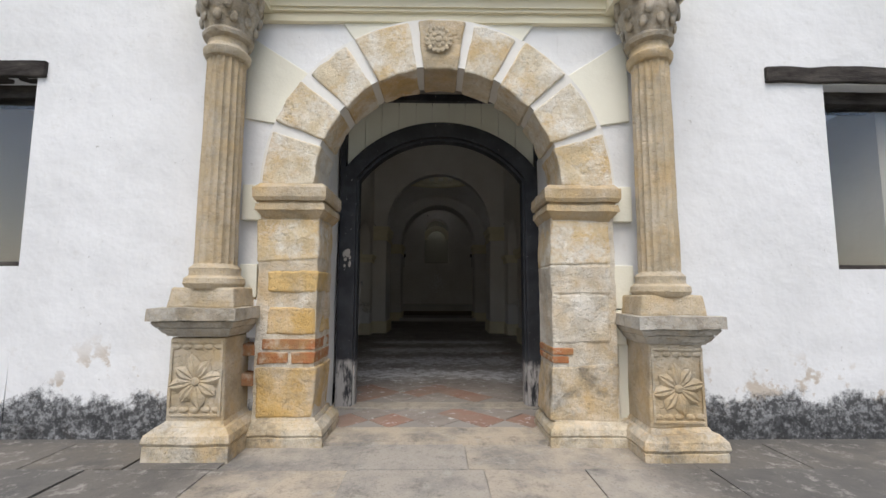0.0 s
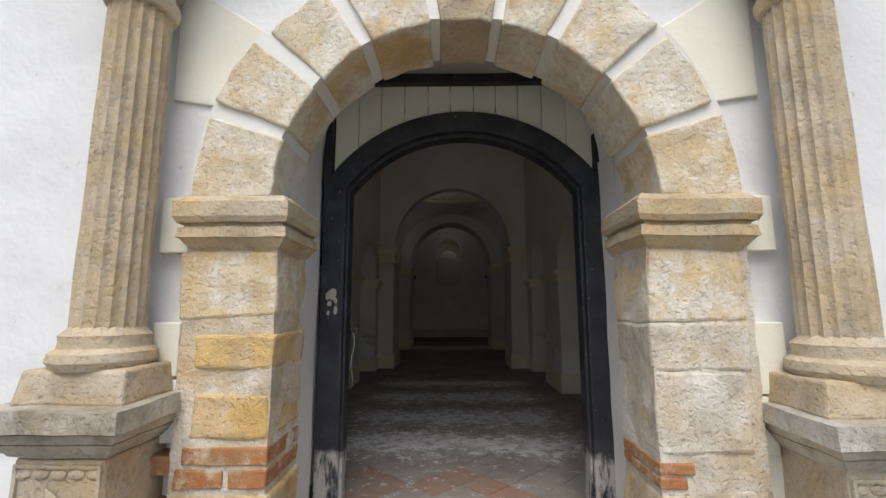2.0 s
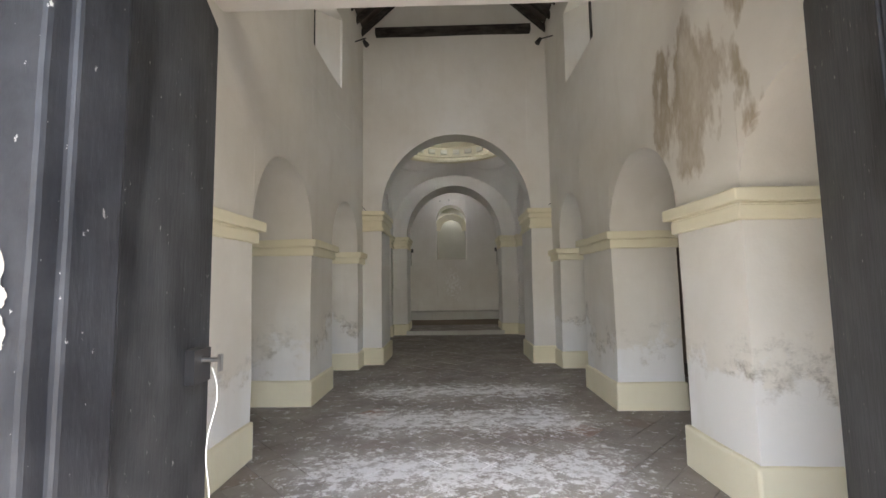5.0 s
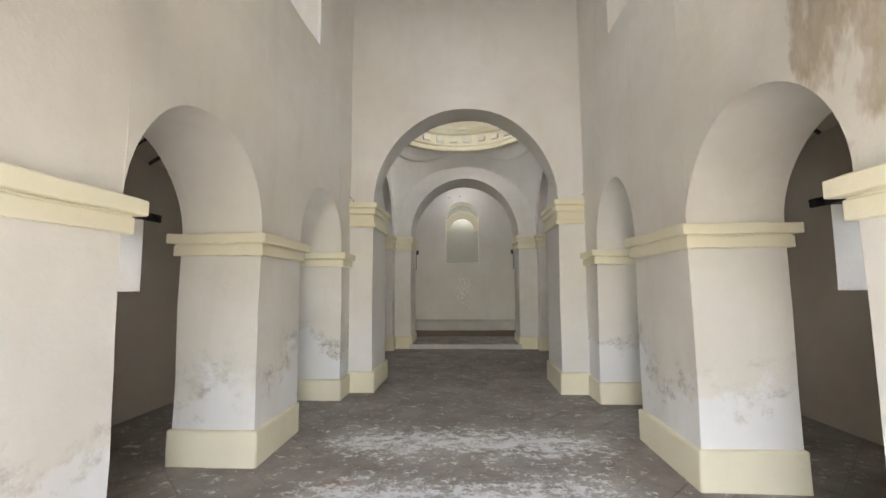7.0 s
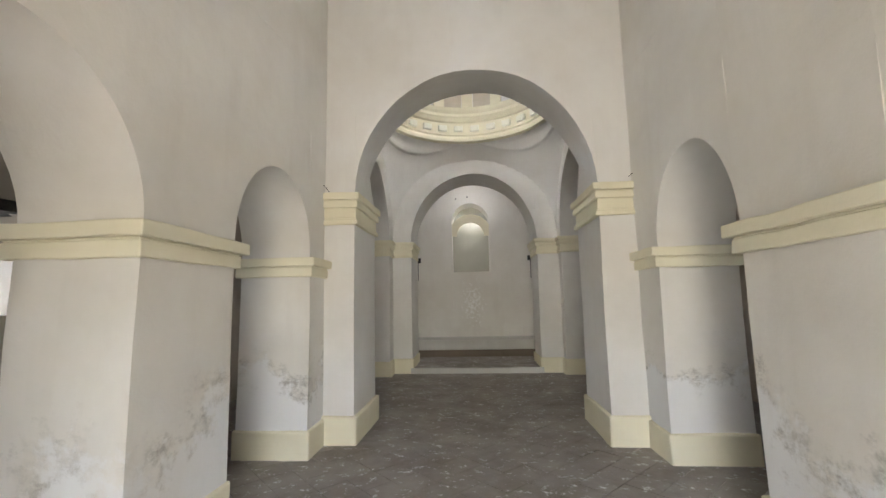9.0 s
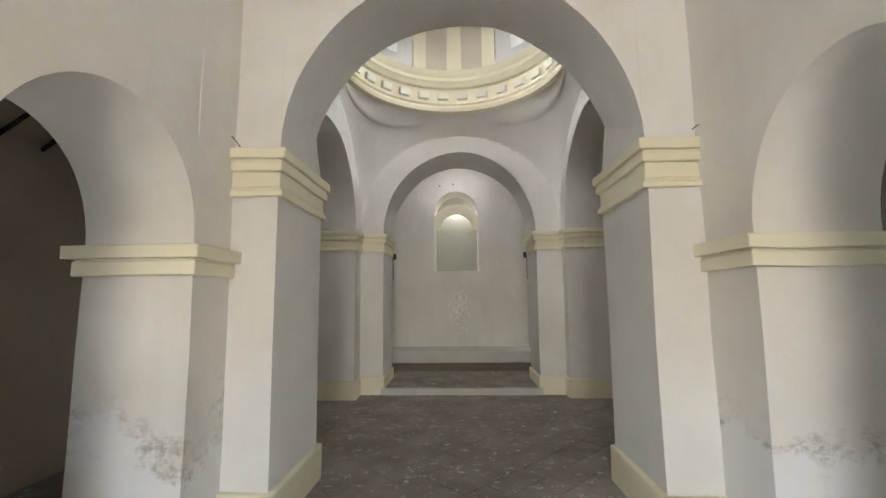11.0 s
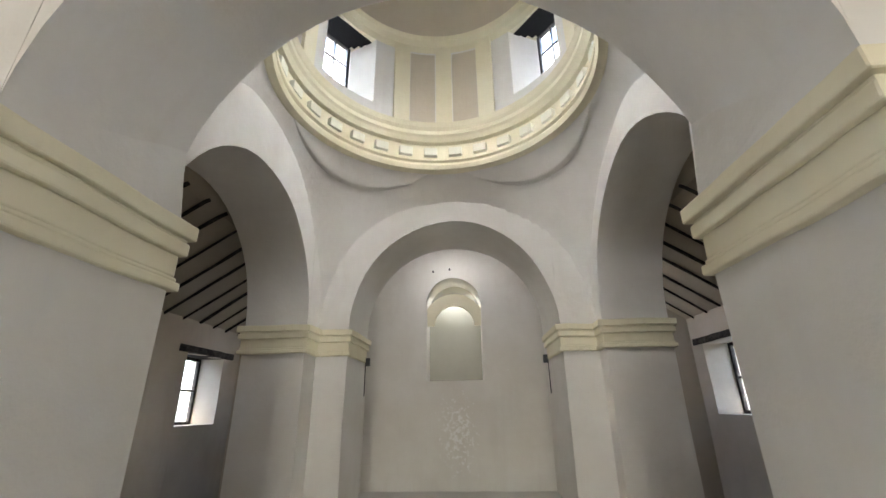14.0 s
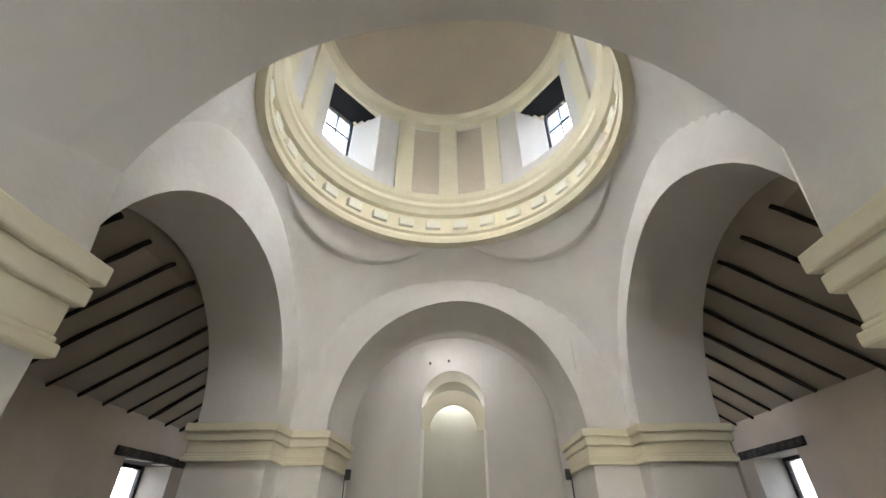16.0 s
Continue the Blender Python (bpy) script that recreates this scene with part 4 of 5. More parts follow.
    lathe(bm, [(0.0, 1.19 + dz), (0.20, 1.19 + dz), (0.225, 1.23 + dz), (0.22, 1.27 + dz), (0.19, 1.29 + dz), (0.185, 1.32 + dz), (0.19, 1.35 + dz), (0.165, 1.375 + dz), (0.15, 1.39 + dz), (0.0, 1.39 + dz)], 32, (cx, 5.985))
    part("column_base", bm, CARVED, col, "", True)
    bm = bmesh.new()
    fluted(bm, cx, 5.985, 1.37 + dz, 3.16, 0.158, 0.150)
    part("shaft", bm, CARVED, col, "fluted shaft reeded in its lower third", True)
    bm = bmesh.new()
    lathe(bm, [(0.14, 3.12), (0.165, 3.13), (0.182, 3.16), (0.185, 3.19), (0.165, 3.21), (0.155, 3.24), (0.15, 3.30)], 32, (cx, 5.985))
    part("necking", bm, CARVED, col, "", True)
    bm = bmesh.new()
    lathe(bm, [(0.145, 3.28), (0.19, 3.30), (0.20, 3.33), (0.175, 3.36), (0.19, 3.42), (0.22, 3.50), (0.245, 3.56), (0.23, 3.60), (0.26, 3.66), (0.27, 3.72), (0.0, 3.72)], 32, (cx, 5.985))
    for ring, zz, rr, n_, sz in ((0, 3.44, 0.205, 10, 0.045), (1, 3.54, 0.235, 8, 0.05), (2, 3.66, 0.26, 8, 0.055)):
        for j in range(n_):
            a = 2 * math.pi * (j + 0.5 * ring) / n_
            bmesh.ops.create_icosphere(bm, subdivisions=2, radius=sz, matrix=Matrix.Translation((cx + rr * math.sin(a), 5.985 + rr * math.cos(a), zz)) @ Matrix.Rotation(-a, 4, "Z") @ Matrix.Diagonal((0.75, 0.5, 1.15, 1)))
    for v in bm.verts:
        v.co += noise.noise_vector(v.co * 14) * 0.012
    part("capital", bm, WEATHERED, col, "dark weathered leaf capital", True)

# cream cornice over the doorway, and the painted blocks on the wall
bm = bmesh.new()
for z0, z1, y0 in ((3.63, 3.71, 6.15), (3.71, 3.74, 6.12), (3.74, 3.83, 6.10), (3.83, 3.88, 6.05), (3.88, 4.0, 5.98), (4.0, 4.35, 6.1)):
    box(bm, -1.62, y0, z0, 1.62, 6.25, z1)
rough(bm, 0.005, 3, 0.3)
struct("trim_door_cornice", bm, CREAM, "cream painted moulded cornice over the doorway", "cornice")
for s in (-1, 1):
    bm = bmesh.new()
    box(bm, s * 1.81 - 0.3, 5.72, 3.70, s * 1.81 + 0.3, 6.25, 4.35)
    rough(bm, 0.006, 3, 0.2)
    struct("trim_entablature_block", bm, CREAM, "cream entablature block over a portal column", "cornice")


def slab(name, pts, y0, mat, label):
    """A flat painted block on the wall, from its outline in x and z."""
    bm = bmesh.new()
    f = [bm.verts.new((x, y0, z)) for x, z in pts]
    b = [bm.verts.new((x, 6.25, z)) for x, z in pts]
    bm.faces.new(f)
    bm.faces.new(b[::-1])
    for i in range(len(pts)):
        j = (i + 1) % len(pts)
        bm.faces.new((f[i], f[j], b[j], b[i]))
    return bevel(struct(name, bm, mat, label, "painted block"), 0.008)


LAB = "cream painted plaster block beside the doorway stones"
arc = lambda a, r=1.525: (r * math.cos(radians(a)), AZ + r * math.sin(radians(a)))
for s in (-1, 1):
    m = lambda pts: [(s * x, z) for x, z in pts]
    slab("trim_block", m([(1.47, 1.80), (1.69, 1.80), (1.69, 2.11), (1.47, 2.11)]), 6.135, PALE, LAB)
    slab("trim_block", m([(1.50, 1.05), (1.68, 1.05), (1.68, 1.42), (1.50, 1.42)] if s > 0 else [(1.53, 1.14), (1.68, 1.14), (1.68, 1.42), (1.53, 1.42)]), 6.135, PALE, LAB)
    slab("trim_block", m([(1.44, 0.75), (1.60, 0.75), (1.60, 1.04), (1.44, 1.04)] if s > 0 else [(1.45, 0.80), (1.60, 0.80), (1.60, 1.12), (1.45, 1.12)]), 6.14, PALE if s > 0 else FACADE, LAB)
    slab("trim_block", m([arc(22), (1.72, 2.72), (1.72, 3.50), arc(42), arc(37), arc(32), arc(27)]), 6.178, PALE, LAB)
    slab("trim_block", m([(0.87, 3.63), (0.2, 3.64), arc(81), arc(75), arc(69), arc(61)]), 6.178, PALE, LAB)
slab("trim_block", [(1.53, 0.1), (1.63, 0.1), (1.63, 0.75), (1.53, 0.75)], 6.16, PALE, LAB)

# ---- door ----
door = tagged(new("door_1"), "black painted arched wooden double door standing open inward", "door")
DC, DR0, DR1 = 1.755, 1.135, 1.30
for s in (-1, 1):
    bm = bmesh.new()
    lo, hi = sorted((s * 0.915, s * 1.09))
    box(bm, lo, 7.03, -0.01, hi, 7.19, 2.46)
    rough(bm, 0.004, 3, 0.3)
    bevel(part("frame_post", bm, BLACK, door), 0.012)
    bm = bmesh.new()
    lo, hi = sorted((s * 0.895, s * 0.94))
    box(bm, lo, 7.08, -0.01, hi, 7.22, 2.44)
    bevel(part("frame_stop", bm, BLACK, door), 0.01)
    bm = bmesh.new()
    lo, hi = sorted((s * 1.035, s * 1.095))
    box(bm, lo, 7.04, 2.45, hi, 7.16, 3.32)
    part("frame_upper_post", bm, BLACK, door)
for r0, r1, y0, y1, nm in ((DR0, DR1, 7.03, 7.19, "frame_arch"), (DR0 - 0.03, DR0 + 0.02, 7.09, 7.22, "frame_arch_stop")):
    bm = bmesh.new()
    amax = math.asin(0.925 / DR0)
    rows = [[bm.verts.new((r * math.sin(-e + 2 * e * k_ / 32), y, DC + r * math.cos(-e + 2 * e * k_ / 32))) for k_ in range(33)] for y, r, e in ((y0, r0, amax), (y0, r1, amax + 0.03), (y1, r1, amax + 0.03), (y1, r0, amax), (y0, r0, amax))]
    for a, b in zip(rows, rows[1:]):
        for k_ in range(32):
            bm.faces.new((a[k_], a[k_ + 1], b[k_ + 1], b[k_]))
    bevel(part(nm, bm, BLACK, door), 0.01)
bm = bmesh.new()
box(bm, -1.12, 7.02, 3.295, 1.12, 7.15, 3.37)
rough(bm, 0.006, 3, 0.2)
part("transom_beam", bm, BLACK, door)
edges_x = [-1.03, -0.84, -0.66, -0.47, -0.28, -0.10, 0.09, 0.27, 0.45, 0.64, 0.83, 1.03]
for a, b in zip(edges_x, edges_x[1:]):
    bm = bmesh.new()
    n_ = 4
    lo = [(a + 0.003 + (b - a - 0.006) * k_ / n_) for k_ in range(n_ + 1)]
    f = [[bm.verts.new((x, y, z)) for y in (7.085, 7.115) for z in (DC + math.sqrt(max(0.1, (DR1 - 0.03) ** 2 - x * x)), 3.30)] for x in lo]
    for p_, q_ in zip(f, f[1:]):
        for i, j in ((0, 1), (1, 3), (3, 2), (2, 0)):
            bm.faces.new((p_[i], q_[i], q_[j], p_[j]))
    for p_ in (f[0], f[-1]):
        bm.faces.new((p_[0], p_[1], p_[3], p_[2]))
    part("panel_plank", bm, PLANK, door, "white painted board over the door arch")
bm = bmesh.new()
strip(bm, [-1.09 + 2.18 * k_ / 12 for k_ in range(13)], lambda u: 3.36, lambda u: 2.62 + math.sqrt(max(0.0, 1.12 ** 2 - u * u)), lambda u, d, z: (u, d, max(z, 3.36)), 7.09, 7.16)
struct("wall_over_door", bm, PLAIN, "white plastered wall over the door frame", "wall")
for s in (-1, 1):
    hinge, tip = Vector((s * 0.965, 7.22, 0)), (Vector((-1.22, 8.04, 0)) if s < 0 else Vector((1.45, 7.97, 0)))
    along = (tip - hinge) / 0.9
    out = Vector((along.y, -along.x, 0)).normalized() * 0.055 * (-s)
    lf = bmesh.new()
    cols_ = []
    for k_ in range(13):
        u = 0.9 * k_ / 12
        zt = min(2.75, DC + math.sqrt(max(0.0, (DR0 - 0.005) ** 2 - (0.91 - u) ** 2))) - 0.01
        cols_.append([lf.verts.new(hinge + along * u + out * w + Vector((0, 0, z))) for w in (0, 1) for z in (0.02, zt)])
    for p_, q_ in zip(cols_, cols_[1:]):
        for i, j in ((0, 1), (1, 3), (3, 2), (2, 0)):
            lf.faces.new((p_[i], q_[i], q_[j], p_[j]))
    for p_ in (cols_[0], cols_[-1]):
        lf.faces.new((p_[0], p_[1], p_[3], p_[2]))
    leaf_ob = bevel(part("door_leaf", lf, BLACK, door), 0.006)
    for u0 in (0.03, 0.33, 0.62):
        st = bmesh.new()
        v = []
        for u in (u0, u0 + 0.26):
            for w in (-0.012, 0.01):
                for z in (0.12, 2.0):
                    v.append(st.verts.new(hinge + along * u + (out / 0.055) * w + Vector((0, 0, z))))
        for f in ((0, 1, 3, 2), (4, 6, 7, 5), (0, 4, 5, 1), (2, 3, 7, 6), (0, 2, 6, 4), (1, 5, 7, 3)):
            st.faces.new([v[i] for i in f])
        bevel(part("leaf_board", st, BLACK, leaf_ob), 0.008)
    if s < 0:
        lk = bmesh.new()
        box(lk, -1.09, 7.74, 1.22, -1.035, 7.84, 1.34)
        part("lock", lk, IRON, leaf_ob, "black iron box lock")
        ky = bmesh.new()
        bmesh.ops.create_cone(ky, cap_ends=True, segments=10, radius1=0.008, radius2=0.008, depth=0.07, matrix=Matrix.Translation((-1.01, 7.79, 1.30)) @ Matrix.Rotation(radians(90), 4, "Y"))
        box(ky, -0.975, 7.78, 1.26, -0.965, 7.80, 1.32)
        part("key", ky, STEEL, leaf_ob, "steel key in the lock")
        cv = bpy.data.curves.new("cord", "CURVE")
        cv.dimensions, cv.bevel_depth = "3D", 0.0025
        sp = cv.splines.new("POLY")
        sp.points.add(14)
        for i, pt in enumerate(sp.points):
            f = i / 14
            pt.co = (-1.005 + 0.012 * math.sin(f * 9), 7.80 + 0.02 * math.sin(f * 6), 1.27 - 0.5 * f, 1)
        cv.materials.append(WIRE)
        cord = new("cord", cv)
        cord.parent = leaf_ob
        tagged(cord, "thin white cord hanging from the key")
        chip = bmesh.new()
        for cx_, cz_, w_, h_ in ((-0.99, 1.600, 0.034, 0.045), (-1.012, 1.530, 0.018, 0.02), (-1.03, 1.585, 0.014, 0.03), (-0.965, 1.480, 0.014, 0.035), (-1.02, 1.460, 0.012, 0.018), (-0.965, 1.550, 0.012, 0.02)):
            ring = [chip.verts.new((cx_ + w_ * math.cos(t) * (1 + 0.7 * noise.noise(Vector((t * 4, cx_ * 9, cz_)))), 7.0265, cz_ + h_ * math.sin(t) * (1 + 0.35 * noise.noise(Vector((t * 3, cz_ * 7, 2)))))) for t in [2 * math.pi * q / 18 for q in range(18)]]
            top_ = chip.verts.new((cx_, 7.0255, cz_))
            for q in range(18):
                chip.faces.new((ring[q], ring[(q + 1) % 18], top_))
        part("bare_patch", chip, DUSTY, door, "patch of flaked off white undercoat")
door.location.x = 0.03
# reveal behind the stones
for s in (-1, 1):
    bm = bmesh.new()
    lo, hi = sorted((s * 1.085, s * 1.35))
    box(bm, lo, 6.752, -0.05, hi, 7.04, 2.62)
    box(bm, lo + (0.0 if s > 0 else -0.004), 6.5, -0.05, hi + (0.004 if s > 0 else 0.0), 6.738, 2.62)
    rough(bm, 0.010, 2.5, 0.12)
    struct("wall_reveal", bm, PLAIN, "white plastered door reveal", "wall")
bm = bmesh.new()
ring = [(6.715 + 0.026 * math.cos(t) * (1 + 0.5 * noise.noise(Vector((t * 2, 3, 1)))) + 0.02 * math.sin(t), 1.255 + 0.105 * math.sin(t) * (1 + 0.3 * noise.noise(Vector((t * 2, 1, 5))))) for t in [2 * math.pi * q / 24 for q in range(24)]]
outer = [bm.verts.new((-1.068, y, z)) for y, z in ring]
inner = [bm.verts.new((-1.11, y, z)) for y, z in ring]
bm.faces.new(outer)
for q in range(24):
    bm.faces.new((outer[q], outer[(q + 1) % 24], inner[(q + 1) % 24], inner[q]))
struct("trim_bare_patch", bm, OCHRE, "bare ochre stone patch in the white door reveal", "patch")
bm = bmesh.new()
box(bm, -1.1, 6.98, -0.05, 1.1, 7.2, 0.012)
rough(bm, 0.004, 3, 0.2)
struct("door_sill", bm, FLAG, "worn grey stone door sill", "sill")

# ---- windows ----
def pane_window(name, label, place, w, h, rows_, cols_, bar=0.03, frame_mat=BEAM, glass=True, depth=0.06):
    """A timber window in the plane of the matrix place: x across, z up, y out."""
    win = tagged(new(name), label, "window", kind="structure")
    fr = bmesh.new()
    for x0, x1, z0, z1 in ((-w / 2, -w / 2 + 0.05, 0, h), (w / 2 - 0.05, w / 2, 0, h), (-w / 2 + 0.05, w / 2 - 0.05, 0, 0.05), (-w / 2 + 0.05, w / 2 - 0.05, h - 0.05, h)):
        box(fr, x0, 0, z0, x1, depth, z1)
    part("window_frame", fr, frame_mat, win)
    for i in range(1, cols_):
        b_ = bmesh.new()
        x = -w / 2 + w * i / cols_
        box(b_, x - bar / 2, 0.005, 0.05, x + bar / 2, depth - 0.01, h - 0.05)
        part("glazing_bar", b_, frame_mat, win)
    for i in range(1, rows_):
        b_ = bmesh.new()
        z = h * i / rows_
        box(b_, -w / 2 + 0.05, 0.01, z - bar / 2, w / 2 - 0.05, depth - 0.015, z + bar / 2)
        part("glazing_bar", b_, frame_mat, win)
    if glass:
        for i in range(cols_):
            for j in range(rows_):
                b_ = bmesh.new()
                box(b_, -w / 2 + w * i / cols_ + 0.02, depth * 0.45, h * j / rows_ + 0.02, -w / 2 + w * (i + 1) / cols_ - 0.02, depth * 0.45 + 0.004, h * (j + 1) / rows_ - 0.02)
                g = part("pane", b_, GLASS, win)
                g.visible_shadow = False
    win.matrix_world = place
    return win


for x0, x1, nm in ((-4.8, -3.6, "window_1"), (3.52, 4.75, "window_2")):
    pane_window(nm, "dark glazed front window reflecting clouds under a timber lintel", pose((x0 + x1) / 2, 6.40, 1.40), x1 - x0, 1.69, 1, 1, 0.04)
    bm = bmesh.new()
    lo, hi = (x0 - 0.4, x1 + 0.08) if x0 < 0 else (x0 - 0.53, x1 + 0.4)
    z0 = 3.09 if x0 < 0 else 3.10
    box(bm, lo, 6.165, z0, hi, 6.32, z0 + 0.15)
    rough(bm, 0.012, 4, 0.12)
    bevel(struct("trim_lintel", bm, BEAM, "weathered black timber window lintel", "lintel"), 0.01)
    bm = bmesh.new()
    box(bm, x0 - 0.02, 6.34, 2.97, x1 + 0.02, 6.6, 3.10)
    rough(bm, 0.008, 4, 0.15)
    struct("trim_lintel_inner", bm, BEAM, "weathered black timber inner window lintel", "lintel")
    # dark backing added behind the glass, stands in for the unlit room
    bm = bmesh.new()
    box(bm, x0 - 0.05, 7.6, 1.3, x1 + 0.05, 7.7, 3.2)
    struct("window_shutter", bm, BEAM, "dark backing board added behind the window glass", "shutter")

n_w = 3
for side in (-1, 1):
    for y0, y1, z0, z1 in WINDOWS[side]:
        pane_window("window_%d" % n_w, "deep aisle window with a dark timber frame and bright daylight", pose(side * (AX + 0.42), (y0 + y1) / 2, z0, 0, 0, -90 * side), y1 - y0, z1 - z0, 2, 2, 0.035)
        n_w += 1
        bm = bmesh.new()
        lo, hi = sorted((side * (AX - 0.03), side * (AX + 0.5)))
        box(bm, lo, y0 - 0.22, z1, hi, y1 + 0.28, z1 + 0.11)
        rough(bm, 0.012, 4, 0.15)
        bevel(struct("trim_lintel", bm, BEAM, "rough dark timber lintel over an aisle window", "lintel"), 0.012)
        area_light("lamp_aisle", (side * (AX + 0.75), (y0 + y1) / 2, (z0 + z1) / 2), (0, (y0 + y1) / 2, (z0 + z1) / 2 - 0.6), y1 - y0, z1 - z0, 1.0 if y0 < 15 else 0.16, (0.95, 0.97, 1.0))
    x = arcade[side]["x"]
    pane_window("window_%d" % n_w, "high nave window in a deep plastered reveal", pose(x + side * 0.34, (CLEAR[0] + CLEAR[1]) / 2, CLEAR[2], 0, 0, -90 * side), 0.8, CLEAR[3] - CLEAR[2], 2, 2, 0.035)
    n_w += 1
    for e0, e1 in ((CLEAR[0], 12.12), (CLEAR[1], 12.91)):
        bm = bmesh.new()
        v = [bm.verts.new((px, py, z)) for z in (CLEAR[2], CLEAR[3]) for px, py in ((x, e0), (x + side * 0.34, e1), (x + side * 0.6, e1), (x + side * 0.6, e0))]
        for f in ((0, 1, 2, 3), (4, 5, 6, 7), (0, 1, 5, 4), (1, 2, 6, 5), (2, 3, 7, 6), (3, 0, 4, 7)):
            bm.faces.new([v[i] for i in f])
        struct("wall_window_reveal", bm, WHITE, "splayed white plaster window reveal", "wall")
    area_light("lamp_clerestory", (x + side * 1.1, (CLEAR[0] + CLEAR[1]) / 2, 5.9), (0, (CLEAR[0] + CLEAR[1]) / 2 - 0.6, 3.6), 1.0, 1.2, 0.85)
for c in WIN:
    a = radians(c)
    place = Matrix.Translation((KC.x + 2.1 * math.sin(a), KC.y + 2.1 * math.cos(a), 6.32)) @ Matrix.Rotation(-a, 4, "Z")
    pane_window("window_%d" % n_w, "small barred drum window open to the sky", place, 0.56, 1.22, 3, 2, 0.02, IRON)
    n_w += 1
    for j in range(4):
        bm = bmesh.new()
        r = 1.79 + 0.1 * j
        w = 0.43 - 0.06 * j
        box(bm, -w, -0.053, 0, w, 0.053, 0.07)
        rough(bm, 0.006, 5, 0.2)
        ob = struct("trim_lintel", bm, UNLIT_TIMBER, "dark timber board over a drum window", "lintel")
        ob.matrix_world = Matrix.Translation((KC.x + r * math.sin(a), KC.y + r * math.cos(a), 7.50)) @ Matrix.Rotation(-a, 4, "Z")
    # the nave wall stands close behind the two rear windows
    far, high, low, wide, power, cone = (2.42, 7.2, 3.9, 0.95, 5.5, 80) if abs(c) > 90 else (3.3, 7.6, 4.4, 4.2, 9.0, 120)
    area_light("lamp_drum", (KC.x + far * math.sin(a), KC.y + far * math.cos(a), high), (KC.x - 1.6 * math.sin(a), KC.y - 1.6 * math.cos(a), low), wide, 1.3, power, (0.98, 0.97, 0.98), cone)

# ---- drum: pilasters and dentils ----
def arc_block(bm, r0, r1, a0, a1, z0, z1, n=4):
    ringwall(bm, r0, r1, a0, a1, z0, z1, n)


for c in (0, 23, -23, 80, -80, 100, -100, 157, -157, 180):
    bm = bmesh.new()
    half = radians(4.3)
    arc_block(bm, R1 - 0.045, R1 + 0.02, radians(c) - half, radians(c) + half, ZD0 - 0.02, ZD1 - 0.02)
    struct("trim_pilaster", bm, CREAM, "flat cream pilaster strip on the drum wall", "pilaster")
ND = 29
half = radians(3.3)
for j in range(ND):
    bm = bmesh.new()
    a = radians(5.2) + 2 * math.pi * j / ND
    arc_block(bm, 1.70, 1.79, a - half, a + half, ZR + 0.255, ZR + 0.385, 1)
    ob = bevel(finish("dentil", bm, PALE, bpy.data.objects["trim_drum_cornice"]), 0.008)
for a0, a1 in ((4.8, 18.2), (-18.2, -4.8), (161.8, 175.2), (-175.2, -161.8)):
    bm = bmesh.new()
    arc_block(bm, R1 - 0.006, R1 + 0.01, radians(a0), radians(a1), ZD0 + 0.02, ZD1 - 0.14, 6)
    struct("wall_drum_panel", bm, DOME, "buff plastered panel between two drum pilasters", "panel")

# ---- niche ----
bm = bmesh.new()
strip(bm, [nc - nr * math.cos(math.pi * k / 20) for k in range(21)], lambda u: NZ0 - 0.02, lambda u: NZ1 + 0.62 * math.sqrt(max(0, 1 - ((u - nc) / nr) ** 2)), lambda u, d, z: (u, d, z), PY + 0.70, PY + 0.755)
struct("niche_back", bm, OLIVE, "olive grey back of the niche", "niche")
bm = bmesh.new()
nz = 3.56
pts = 20
ri, ro = 0.42, 0.56
rows = [[bm.verts.new((nc - r * math.cos(math.pi * k_ / pts), y, nz + 0.02 + r * math.sin(math.pi * k_ / pts))) for k_ in range(pts + 1)] for y, r in ((PY + 0.20, ri), (PY + 0.14, ro + 0.1), (PY + 0.26, ro + 0.1), (PY + 0.26, ri), (PY + 0.20, ri))]
for a, b in zip(rows, rows[1:]):
    for k_ in range(pts):
        bm.faces.new((a[k_], a[k_ + 1], b[k_ + 1], b[k_]))
struct("trim_niche_arch", bm, CREAM, "cream plaster shell arch inside the niche", "moulding")
# fill lamp added behind the shell arch; no source is known in the niche
area_light("lamp_niche", (nc, PY + 0.42, 4.3), (nc, PY + 0.62, 3.7), 0.5, 0.2, 0.32, (0.95, 0.97, 1.0))

# ---- timber roofs ----
for j in range(16):
    y = 8.2 + 0.42 * j
    for s in (-1, 1):
        bm = bmesh.new()
        v = []
        for x, z in ((s * 1.9, 6.80), (s * 0.78, 7.82)):
            for dy in (-0.045, 0.045):
                for dz in (-0.1, 0.02):
                    v.append(bm.verts.new((x, y + dy, z + dz)))
        for f in ((0, 1, 3, 2), (4, 6, 7, 5), (0, 4, 5, 1), (2, 3, 7, 6), (0, 2, 6, 4), (1, 5, 7, 3)):
            bm.faces.new([v[i] for i in f])
        struct("rafter_nave", bm, BEAM, "dark sloping timber nave rafter", "rafter")
    bm = bmesh.new()
    box(bm, -0.85, y - 0.045, 7.74, 0.85, y + 0.045, 7.86)
    struct("collar_beam", bm, BEAM, "dark timber collar beam of the nave roof", "rafter")
bm = bmesh.new()
box(bm, -1.6, 14.46, 6.72, 1.6, 14.62, 6.86)
struct("wall_plate", bm, BEAM, "dark timber beam on top of the crossing wall", "beam")
rng = random.Random(12)
